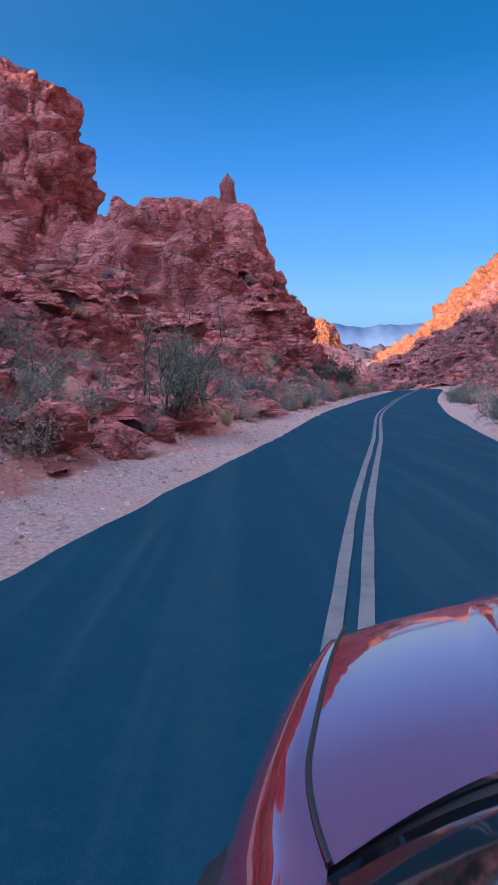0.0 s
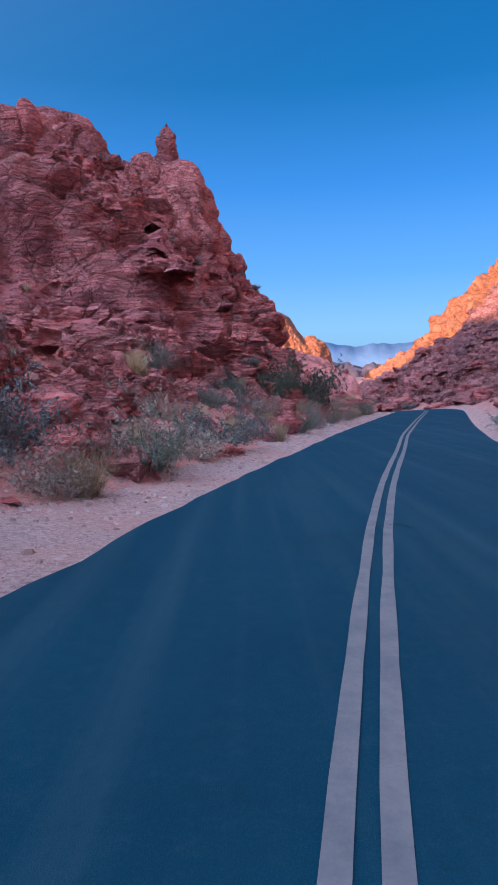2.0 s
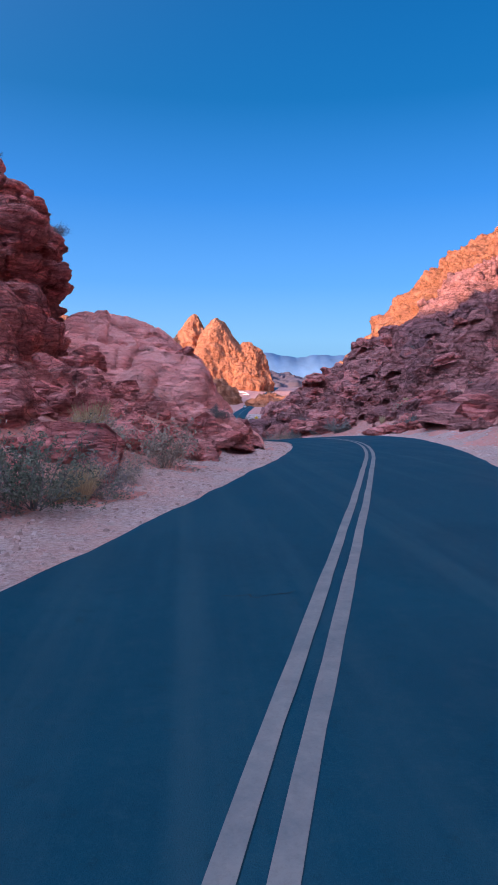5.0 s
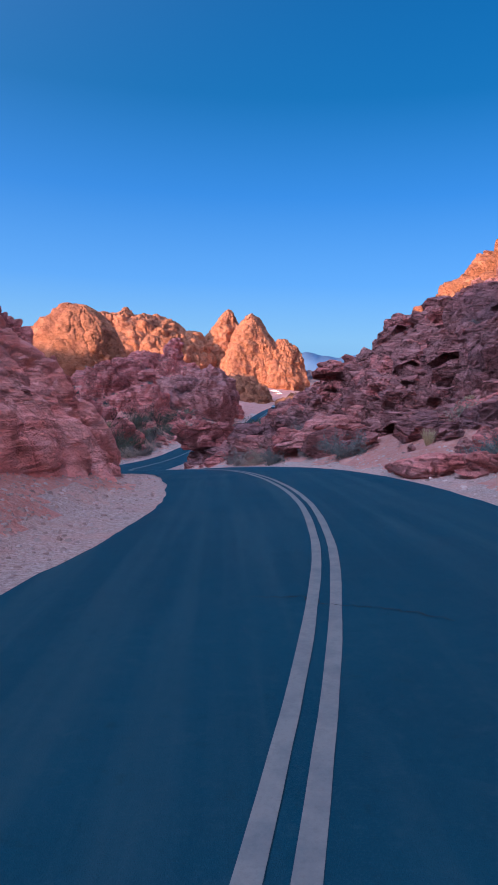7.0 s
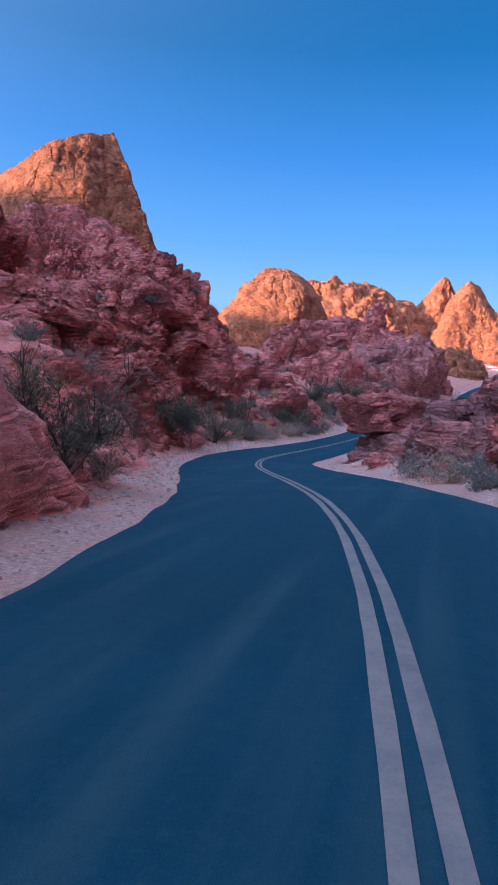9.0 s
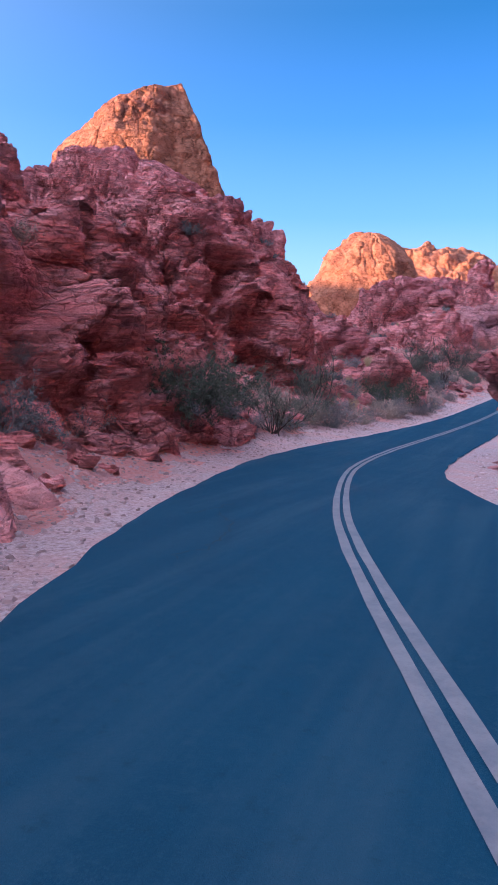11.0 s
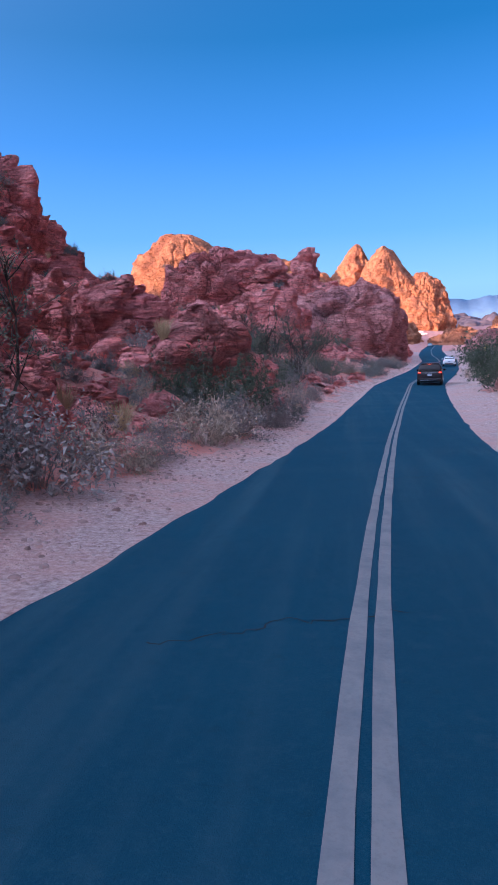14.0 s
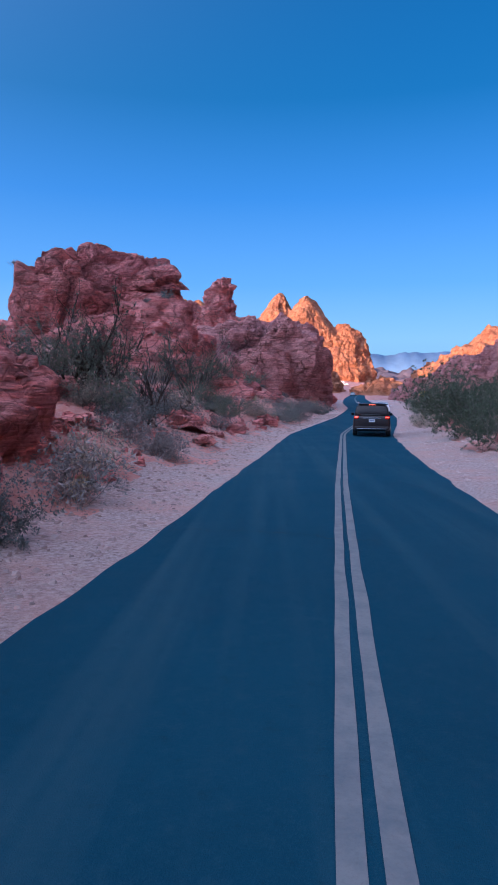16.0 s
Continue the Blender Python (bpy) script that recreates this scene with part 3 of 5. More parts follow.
# second cliff
west(-27, 191, -10, 28, 26, 18, p=1.5, step=0.28, rubble=0.3, columns=0.4, lobe=0.7, caves=HOLLOWS)
west(-1, 157, -10, 10, 11, 6.0, p=1.6, step=0.22, columns=0.5, lobe=0.7, caves=HOLLOWS)
west(-5, 141, -9, 8, 9, 10.5, p=1.6, step=0.24, rubble=0.2, caves=HOLLOWS)
west(0.5, 164, -11, 5.5, 6.5, 1.2, p=1.45, step=0.22, caves=HOLLOWS)
west(4, 135, -9, 8, 12, 2, p=1.8, step=0.24, caves=HOLLOWS)
west(-72, 264, -10, 34, 42, 64, p=1.5, rot=28, sq=4.0, rubble=-1, layers=0.5, lobe=0.35, holes=0.0, step=0.5, size=1.5, amp=0.55, mat=SUNLITROCK, cuts=(((-53.5, 252, 48), (0.83, 0.45, 0.33)), ((-57, 252, 48.8), (-0.30, -0.16, 0.94)), ((-59, 246, 48), (0.12, -0.84, 0.5)), ((-66, 242, 40), (-0.45, -0.76, 0.46))), name="rock_peak", label="sunlit orange sandstone peak with a sheer flank")
west(-4, 183, -12, 11.5, 12, 0.8, p=1.5, step=0.26, caves=HOLLOWS)
west(2, 224, -12, 14.5, 16, 5.8, p=1.35, step=0.3, rubble=0.15)
west(15.5, 262, -12, 11, 12, 4, p=3.4, step=0.4, flute=0.08, columns=1.1, lobe=0.3, layers=0.3, holes=0.0, rubble=-0.4, mat=DARKROCK, name="dark_cliff", label="dark fluted sandstone cliff with black streaks")
west(0, 296, -12, 28, 28, 11, p=1.8, step=0.5, rubble=0.15)
west(17.5, 286, -12, 9.5, 12, 7.2, p=2.8, step=0.4, flute=0.08, columns=1.1, lobe=0.3, layers=0.3, holes=0.0, rubble=-0.4, mat=DARKROCK, name="dark_cliff", label="dark fluted sandstone cliff with black streaks")
west(7.3, 296, 6, 3.2, 3.2, 15.5, p=2.6, step=0.4, size=0.6, name="rock_pinnacle", label="small red sandstone knob on the ridge")
west(13.5, 240, -11, 3.6, 3.6, -5.4, p=2.4, step=0.2, size=0.7, name="boulder", label="big rounded red sandstone boulder beside the road")
west(9.2, 175.5, -11, 4.7, 9, -4.6, p=1.45, step=0.16, size=0.6, caves=HOLLOWS)
west(5.0, 187, -11, 5, 8, -3.4, p=1.45, step=0.18, size=0.7)
west(9.0, 160, -11, 3.8, 7.5, -6.0, p=1.45, step=0.16, size=0.55)
west(7.6, 149, -10.5, 3.4, 6.5, -5.4, p=1.45, step=0.16, size=0.55)
# far sunlit ridge
west(-45, 392, -15, 26, 24, 37, p=2.2, step=0.8, size=1.5, amp=0.6, lobe=0.5, holes=0.0, rubble=-0.25, layers=0.8, mat=SUNLITROCK, name="rock_dome", label="sunlit round orange sandstone dome")
west(21, 724, -20, 38, 40, 78, p=1.45, rot=28, sq=5.0, step=1.3, size=2.2, lobe=0.55, amp=0.6, holes=0.0, flute=0.05, rubble=-0.1, layers=0.8, lean=(4, 0), mat=SUNLITROCK, cuts=(((20, 700, 66), (-0.55, -0.72, 0.42)), ((32, 710, 60), (0.86, -0.2, 0.35))), name="rock_peak", label="sunlit orange sandstone peak, one of a pair")
west(46, 700, -20, 40, 42, 73, p=1.45, rot=15, sq=5.0, step=1.3, size=2.2, lobe=0.55, amp=0.6, holes=0.0, flute=0.05, rubble=-0.1, layers=0.8, lean=(2, 0), mat=SUNLITROCK, cuts=(((42, 676, 60), (-0.5, -0.74, 0.42)), ((54, 690, 58), (0.72, -0.3, 0.6))), name="rock_peak", label="sunlit orange sandstone peak, one of a pair")
west(76, 690, -20, 30, 34, 48.5, p=1.7, rot=20, sq=4.0, step=1.1, size=2.0, lobe=0.5, holes=0.0, flute=0.05, rubble=-0.1, layers=0.8, mat=SUNLITROCK, cuts=(((90, 680, 40), (0.95, -0.1, 0.25)), ((74, 664, 44), (-0.3, -0.8, 0.5))), name="rock_peak", label="sunlit orange sandstone shoulder below the pair")
west(-82, 700, -20, 118, 60, 72, p=2.2, step=1.8, size=2.4, lobe=0.8, holes=0.0, rubble=0.0, layers=0.7, mat=SUNLITROCK, name="rock_ridge", label="long sunlit orange sandstone ridge")
# right side
east(70, 146, -9, 46, 50, 17, p=1.3, step=0.5, layers=0.6, lobe=0.6, rubble=0.6)
east(44, 165, -11, 22, 24, 3.5, p=1.5, step=0.35, layers=0.6, lobe=0.6, rubble=0.6)
east(64, 58, -6, 36, 55, 20, p=1.3, step=0.6)
east(86, 203, -10, 32, 32, 32, p=1.4, step=0.5)
east(122, 258, -10, 60, 75, 58, p=1.35, step=0.9, size=1.3, mat=SUNLITROCK, name="rock_ridge", label="sunlit orange sandstone ridge above the slope")
west(30, 470, -14, 26, 40, 10, p=1.6, step=0.9, size=1.4, mat=SUNLITROCK)
west(66, 450, -14, 18, 40, 1, p=1.6, step=0.9, size=1.4, mat=SUNLITROCK)
east(78, 305, -14, 38, 62, 6, p=1.4, step=0.7, size=1.2)
east(228, 640, -15, 105, 220, 56, p=1.5, step=2.2, size=2.6, lobe=1.3, rubble=0.3, mat=SUNLITROCK, name="rock_ridge", label="far sunlit orange sandstone ridge")
east(24.4, 147.5, -9.5, 5.2, 7.5, -4.2, p=1.6, step=0.18, size=0.6, rubble=0.2, name="outcrop", label="low layered red sandstone outcrop beside the road")
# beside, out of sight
# high pale walls added unseen to bounce warm sunlight onto the western cliffs
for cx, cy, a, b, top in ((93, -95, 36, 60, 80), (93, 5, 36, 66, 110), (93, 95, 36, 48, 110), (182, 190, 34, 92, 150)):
    east(cx, cy, -5, a, b, top, p=3.2, step=2.2, size=2.5, mat=BOUNCEROCK, name="canyon_wall", label="added unseen pale wall that bounces sunlight onto the western cliffs")
west(-75, 40, -5, 40, 60, 24, p=1.6, step=2.5, size=2.5, name="rock_ridge", label="red sandstone ridge west of the road")
west(-90, 150, -5, 40, 50, 22, p=1.6, step=2.5, size=2.5, name="rock_ridge", label="red sandstone ridge west of the road")
west(-50, -90, -5, 50, 50, 26, p=1.6, step=2.5, size=2.5, name="rock_ridge", label="red sandstone ridge behind the road")


def shading_ridge():
    """A long far ridge, unseen and added to block the low sun; its shade fills the canyon."""
    u = np.linspace(-900, 900, 160)
    rows = []
    for back, f in ((-160, -0.1), (-60, 0.62), (0, 1.0), (70, 0.55), (180, -0.1)):
        h = f * (117 + 2.5 * fbm(np.stack([u / 45, 0 * u + back, 0 * u], -1), 4))
        rows.append(np.stack([SUN.x * (450 + back) - SUN.y * u, SUN.y * (450 + back) + SUN.x * u, h], -1))
    ob = sheet("far_ridge", np.array(rows), ROCK)
    tagged(ob, "long unseen ridge added to hide the low sun", "ridge", kind="structure")


shading_ridge()


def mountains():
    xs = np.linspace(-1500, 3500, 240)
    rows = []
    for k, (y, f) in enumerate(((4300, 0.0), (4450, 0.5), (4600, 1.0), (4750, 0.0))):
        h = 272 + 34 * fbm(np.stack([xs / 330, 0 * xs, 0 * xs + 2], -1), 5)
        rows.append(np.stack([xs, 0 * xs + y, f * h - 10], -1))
    # the blue of the air's haze is painted into the rock colour
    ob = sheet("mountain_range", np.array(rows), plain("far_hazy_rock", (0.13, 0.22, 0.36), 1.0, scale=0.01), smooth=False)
    tagged(ob, "distant mountain range on the horizon, painted haze blue", "mountains", kind="structure")



mountains()
# dull purple-brown ridge with distance haze painted into its colour
east(250, 1500, -30, 430, 130, 52, p=1.8, step=9.0, size=9.0, lobe=0.6, mat=plain("hazy_brown_rock", (0.10, 0.075, 0.10), 1.0, vary=0.35, scale=0.02), name="rock_ridge", label="far purple-brown ridge across the valley, haze painted in")


# ---- tools for things with parts ----
def anchor(name, label, category, group="", m=None):
    ob = new(name)
    tagged(ob, label, category, group)
    if m is not None:
        ob.matrix_basis = m
    return ob


def part_mesh(name, verts, faces, mat, parent, label="", smooth=False):
    me = bpy.data.meshes.new(name)
    me.from_pydata([tuple(map(float, v)) for v in verts], [], faces)
    me.update()
    if smooth:
        me.shade_smooth()
    me.materials.append(mat)
    ob = new(name, me)
    ob.parent = parent
    if label:
        tagged(ob, label)
    return ob


def part(name, bm, mat, parent, label="", smooth=False):
    me = bpy.data.meshes.new(name)
    bmesh.ops.recalc_face_normals(bm, faces=bm.faces)
    bm.to_mesh(me)
    bm.free()
    if smooth:
        me.shade_smooth()
    me.materials.append(mat)
    ob = new(name, me)
    ob.parent = parent
    if label:
        tagged(ob, label)
    return ob


def slab(size, at=(0, 0, 0), rot=(0, 0, 0), bevel=0.01, seg=2):
    bm = bmesh.new()
    bmesh.ops.create_cube(bm, size=1)
    bmesh.ops.scale(bm, vec=size, verts=bm.verts)
    if bevel:
        bmesh.ops.bevel(bm, geom=bm.edges[:], offset=bevel, segments=seg, affect="EDGES", profile=0.6)
    bmesh.ops.transform(bm, matrix=pose(*at, *rot), verts=bm.verts)
    return bm


def tube(r, length, at, rot=(0, 0, 0), seg=28, bevel=0.0):
    bm = bmesh.new()
    bmesh.ops.create_cone(bm, cap_ends=True, segments=seg, radius1=r, radius2=r, depth=length)
    if bevel:
        bmesh.ops.bevel(bm, geom=[e for e in bm.edges if len(e.link_faces) == 2 and any(len(f.verts) > 4 for f in e.link_faces)], offset=bevel, segments=2, affect="EDGES")
    bmesh.ops.transform(bm, matrix=pose(*at, *rot), verts=bm.verts)
    return bm


def stations(rows, n=36, power=4.5):
    """Rings round the y axis: each row is y, half-width, bottom, top, and how much narrower the top is."""
    rings = []
    for y, w, z0, z1, nar in rows:
        th = np.linspace(0, 2 * math.pi, n, endpoint=False) + math.pi / n
        c, s = np.cos(th), np.sin(th)
        r = (np.abs(c) ** power + np.abs(s) ** power) ** (-1 / power)
        x, z = r * c, r * s
        zz = (z0 + z1) / 2 + z * (z1 - z0) / 2
        rings.append(np.stack([x * w * (1 - nar * np.clip((z + 1) / 2, 0, 1)), 0 * x + y, zz], -1))
    return np.array(rings)


def loft(name, rows, mat, parent, label="", n=36, power=4.5, fine=4):
    R = stations(rows, n, power)
    k = np.linspace(0, len(R) - 1, (len(R) - 1) * fine + 1)
    i = np.minimum(k.astype(int), len(R) - 2)
    t = (k - i)[:, None, None]
    a, b = R[i], R[i + 1]
    pr, nx = R[np.maximum(i - 1, 0)], R[np.minimum(i + 2, len(R) - 1)]
    P = a * (1 - t) + b * t + 0.12 * t * (1 - t) * ((a - pr) - (nx - b))
    nv = len(P)
    verts = P.reshape(-1, 3)
    faces = [(r * n + c, r * n + (c + 1) % n, (r + 1) * n + (c + 1) % n, (r + 1) * n + c) for r in range(nv - 1) for c in range(n)]
    faces += [tuple(range(n))[::-1], tuple((nv - 1) * n + c for c in range(n))]
    return part_mesh(name, verts, faces, mat, parent, label, True)


def panel(name, corners, mat, parent, thick=0.02, label="", bow=0.0):
    """A slightly bowed pane between four corners, with thickness."""
    c = [Vector(v) for v in corners]
    nrm = (c[1] - c[0]).cross(c[3] - c[0]).normalized()
    bm = bmesh.new()
    n = 7
    grid = []
    for i in range(n):
        row = []
        for j in range(n):
            u, v = i / (n - 1), j / (n - 1)
            p = c[0] * (1 - u) * (1 - v) + c[1] * u * (1 - v) + c[2] * u * v + c[3] * (1 - u) * v
            row.append(bm.verts.new(p + nrm * bow * 4 * (u * (1 - u) + v * (1 - v)) / 2))
        grid.append(row)
    for i in range(n - 1):
        for j in range(n - 1):
            bm.faces.new((grid[i][j], grid[i + 1][j], grid[i + 1][j + 1], grid[i][j + 1]))
    bmesh.ops.solidify(bm, geom=bm.faces[:], thickness=thick)
    return part(name, bm, mat, parent, label, True)


# ---- vehicles ----
BLACKPAINT = plain("dark_maroon_paint", (0.010, 0.005, 0.007), 0.5, 0.0, 0.1, coat=0.05)
WHITEPAINT = plain("white_car_paint", (0.78, 0.79, 0.80), 0.3, 0.0, 0.03, coat=1.0)
REDPAINT = plain("deep_red_metallic_paint", (0.30, 0.004, 0.022), 0.22, 0.35, 0.06, 40.0, coat=1.0)
REDPAINT.node_tree.nodes["Principled BSDF"].inputs["Coat IOR"].default_value = 4.5
DARKGLASS = plain("tinted_glass", (0.008, 0.009, 0.011), 0.04, 0.0, 0.0)
RUBBER = plain("black_rubber", (0.018, 0.018, 0.018), 0.8, grain=0.004)
RIMMETAL = plain("alloy", (0.42, 0.42, 0.44), 0.3, 0.9)
BLACKTRIM = plain("black_plastic", (0.02, 0.02, 0.022), 0.6)
CHROME = plain("chrome", (0.75, 0.75, 0.77), 0.12, 1.0, 0.02)
TAIL = glow("lit_tail_lamp", (1.0, 0.07, 0.04), 1.3)
BRAKE = glow("lit_brake_lamp", (1.0, 0.12, 0.06), 2.2)
TAILDARK = plain("red_lamp_glass", (0.25, 0.01, 0.012), 0.1, coat=1.0)
PLATE = plain("plate_white", (0.62, 0.66, 0.72), 0.4)
PLATEBAR = plain("plate_blue", (0.08, 0.14, 0.3), 0.5)


def wheels(car, half, front, rear, r=0.36, wide=0.24):
    for x in (-half, half):
        for y in (front, rear):
            w = part("wheel", tube(r, wide, (x, y, r), (0, 90, 0), 32, 0.03), RUBBER, car, smooth=False)
            side = 1 if x > 0 else -1
            part("rim", tube(r * 0.66, wide + 0.02, (x, y, r), (0, 90, 0), 24, 0.015), RIMMETAL, w, "alloy rim")
            for k in range(5):
                part("spoke", slab((0.03, 0.07, r * 0.62), (x + side * (wide / 2 + 0.012), y, r), (72 * k, 0, 0), 0.008, 1), CHROME, w)


def rear_plate(car, y, z, w=0.31, h=0.155):
    pl = part("plate", slab((w, 0.012, h), (0, y, z), bevel=0.01), PLATE, car, "white plate with blue bars")
    for k in range(6):
        part("plate_bar", slab((0.026, 0.006, 0.07), (-0.1 + 0.04 * k, y - 0.008, z), bevel=0.003, seg=1), PLATEBAR, pl)


def minivan(m):
    car = anchor("minivan", "dark maroon minivan with lit tail lamps driving on the road", "car", "cars on the road", m)
    loft("body", [(-2.52, 0.86, 0.42, 0.98, 0.02), (-2.46, 0.95, 0.34, 1.10, 0.03), (-2.2, 0.99, 0.27, 1.14, 0.03), (-1.0, 1.0, 0.25, 1.10, 0.03), (0.8, 1.0, 0.25, 1.06, 0.03), (1.7, 0.98, 0.26, 1.02, 0.05), (2.35, 0.92, 0.30, 0.86, 0.08), (2.58, 0.72, 0.38, 0.70, 0.08)], BLACKPAINT, car, power=6)
    loft("cabin", [(-2.40, 0.88, 0.98, 1.30, 0.04), (-2.28, 0.93, 0.95, 1.62, 0.12), (-2.05, 0.95, 0.95, 1.74, 0.17), (-0.8, 0.95, 0.95, 1.78, 0.19), (0.5, 0.94, 0.95, 1.73, 0.19), (1.2, 0.92, 0.95, 1.40, 0.15), (1.75, 0.86, 0.92, 1.06, 0.06)], BLACKPAINT, car, power=6)
    panel("rear_window", [(-0.70, -2.415, 1.12), (0.70, -2.415, 1.12), (0.62, -2.20, 1.60), (-0.62, -2.20, 1.60)], DARKGLASS, car, 0.03, "dark rear window", 0.03)
    for s in (-1, 1):
        for y0, y1 in ((-2.0, -0.95), (-0.88, 0.12), (0.18, 0.98)):
            panel("side_window", [(s * 0.925, y0, 1.10), (s * 0.925, y1, 1.10), (s * 0.825, y1 - 0.12, 1.58), (s * 0.825, y0, 1.60)], DARKGLASS, car, 0.02 * s)
        lamp = part("tail_lamp", slab((0.26, 0.12, 0.20), (s * 0.80, -2.46, 1.02), (0, 0, s * 14), 0.04), TAILDARK, car, "red tail lamp")
        part("lamp_light", slab((0.20, 0.05, 0.07), (s * 0.80, -2.53, 1.04), (0, 0, s * 14), 0.02), TAIL, lamp, "lit red lamp strip")
        part("reflector", slab((0.16, 0.03, 0.05), (s * 0.74, -2.50, 0.50), (0, 0, s * 8), 0.01), TAILDARK, car)
        part("roof_rail", slab((0.05, 2.6, 0.05), (s * 0.74, -0.7, 1.80), bevel=0.02), CHROME, car, "bright roof rail")
        mir = part("mirror", slab((0.20, 0.12, 0.16), (s * 1.08, 0.95, 1.12), bevel=0.04), BLACKPAINT, car)
        part("mirror_glass", slab((0.16, 0.01, 0.12), (s * 1.08, 0.885, 1.12), bevel=0.004, seg=1), DARKGLASS, mir)
    part("windscreen", slab((1.45, 0.03, 0.80), (0, 1.38, 1.32), (52, 0, 0), 0.01), DARKGLASS, car)
    part("brake_lamp", slab((0.34, 0.05, 0.035), (0, -2.20, 1.70), bevel=0.01), BRAKE, car, "lit high brake lamp")
    part("spoiler", slab((1.40, 0.24, 0.05), (0, -2.16, 1.735), (6, 0, 0), 0.02), BLACKPAINT, car)
    part("trim_bar", slab((0.9, 0.03, 0.035), (0, -2.51, 0.99), bevel=0.01), CHROME, car, "chrome trim bar")
    bp = part("bumper", slab((1.80, 0.16, 0.22), (0, -2.47, 0.47), bevel=0.07), BLACKPAINT, car)
    part("bumper_strip", slab((1.5, 0.03, 0.03), (0, -2.56, 0.43), bevel=0.008), CHROME, bp, "chrome strip")
    part("wiper", slab((0.5, 0.02, 0.02), (0.1, -2.43, 1.16), (0, 6, 0), 0.006), BLACKTRIM, car)
    rear_plate(car, -2.53, 0.86)
    wheels(car, 0.88, 1.55, -1.45)
    return car


def sedan(m, label="white four-door sedan on the road", paint=None):
    paint = paint or WHITEPAINT
    car = anchor("sedan", label, "car", "cars on the road", m)
    loft("body", [(-2.38, 0.72, 0.48, 0.92, 0.03), (-2.28, 0.84, 0.36, 1.00, 0.04), (-1.9, 0.90, 0.26, 1.03, 0.05), (-0.6, 0.92, 0.23, 0.98, 0.05), (0.9, 0.92, 0.23, 0.94, 0.05), (1.8, 0.88, 0.25, 0.86, 0.08), (2.30, 0.70, 0.34, 0.68, 0.08)], paint, car, power=5)
    loft("cabin", [(-1.95, 0.72, 0.90, 1.02, 0.05), (-1.35, 0.80, 0.90, 1.32, 0.18), (-0.7, 0.82, 0.90, 1.45, 0.24), (0.2, 0.82, 0.90, 1.43, 0.24), (0.9, 0.80, 0.88, 1.18, 0.16), (1.35, 0.76, 0.85, 0.96, 0.05)], paint, car, power=5)
    panel("rear_window", [(-0.60, -1.86, 1.07), (0.60, -1.86, 1.07), (0.52, -1.12, 1.385), (-0.52, -1.12, 1.385)], DARKGLASS, car, 0.03, "dark rear window", 0.02)
    part("windscreen", slab((1.2, 0.03, 0.75), (0, 0.86, 1.17), (62, 0, 0), 0.01), DARKGLASS, car)
    for s in (-1, 1):
        for y0, y1 in ((-1.25, -0.38), (-0.32, 0.62)):
            panel("side_window", [(s * 0.80, y0, 1.0), (s * 0.80, y1, 1.0), (s * 0.665, y1 - 0.3, 1.34), (s * 0.665, y0 + 0.12, 1.34)], DARKGLASS, car, 0.02 * s)
        lamp = part("tail_lamp", slab((0.34, 0.12, 0.13), (s * 0.66, -2.27, 0.86), (0, 0, s * 18), 0.03), TAILDARK, car, "red tail lamp")
        part("lamp_light", slab((0.22, 0.03, 0.04), (s * 0.66, -2.345, 0.87), (0, 0, s * 18), 0.01), TAIL, lamp, "lit red lamp strip")
        part("mirror", slab((0.18, 0.10, 0.12), (s * 0.98, 0.62, 1.0), bevel=0.03), paint, car)
    bp = part("bumper", slab((1.66, 0.14, 0.20), (0, -2.31, 0.48), bevel=0.06), paint, car)
    part("bumper_inset", slab((1.1, 0.04, 0.10), (0, -2.37, 0.40), bevel=0.02), BLACKTRIM, bp, "dark lower inset")
    rear_plate(car, -2.39, 0.72)
    wheels(car, 0.80, 1.45, -1.35, 0.32, 0.21)
    return car


def on_road(y, off, turned=False):
    slope = float(mid_x(y + 2) - mid_x(y - 2)) / 4
    pitch = math.degrees(math.atan(float(mid_z(y + 2) - mid_z(y - 2)) / 4))
    yaw = -math.degrees(math.atan(slope))
    return pose(float(mid_x(y)) + off, y, float(mid_z(y)) + 0.03 + float(across(off, y)), -pitch if turned else pitch, 0, yaw + (180 if turned else 0))


minivan(on_road(202.0, 1.55))
sedan(on_road(242.0, 1.8))
sedan(on_road(405.0, -1.5, True), "small grey sedan far along the road", plain("grey_car_paint", (0.32, 0.34, 0.36), 0.3, coat=1.0))
for k, y in enumerate((575, 583, 592)):
    sedan(pose(float(mid_x(y)) - 14 - 3 * k, y, float(ground_z(np.array([float(mid_x(y)) - 14 - 3 * k]), np.array([float(y)]))[0]), 0, 0, 70 + 9 * k), "white sedan parked far down the valley")


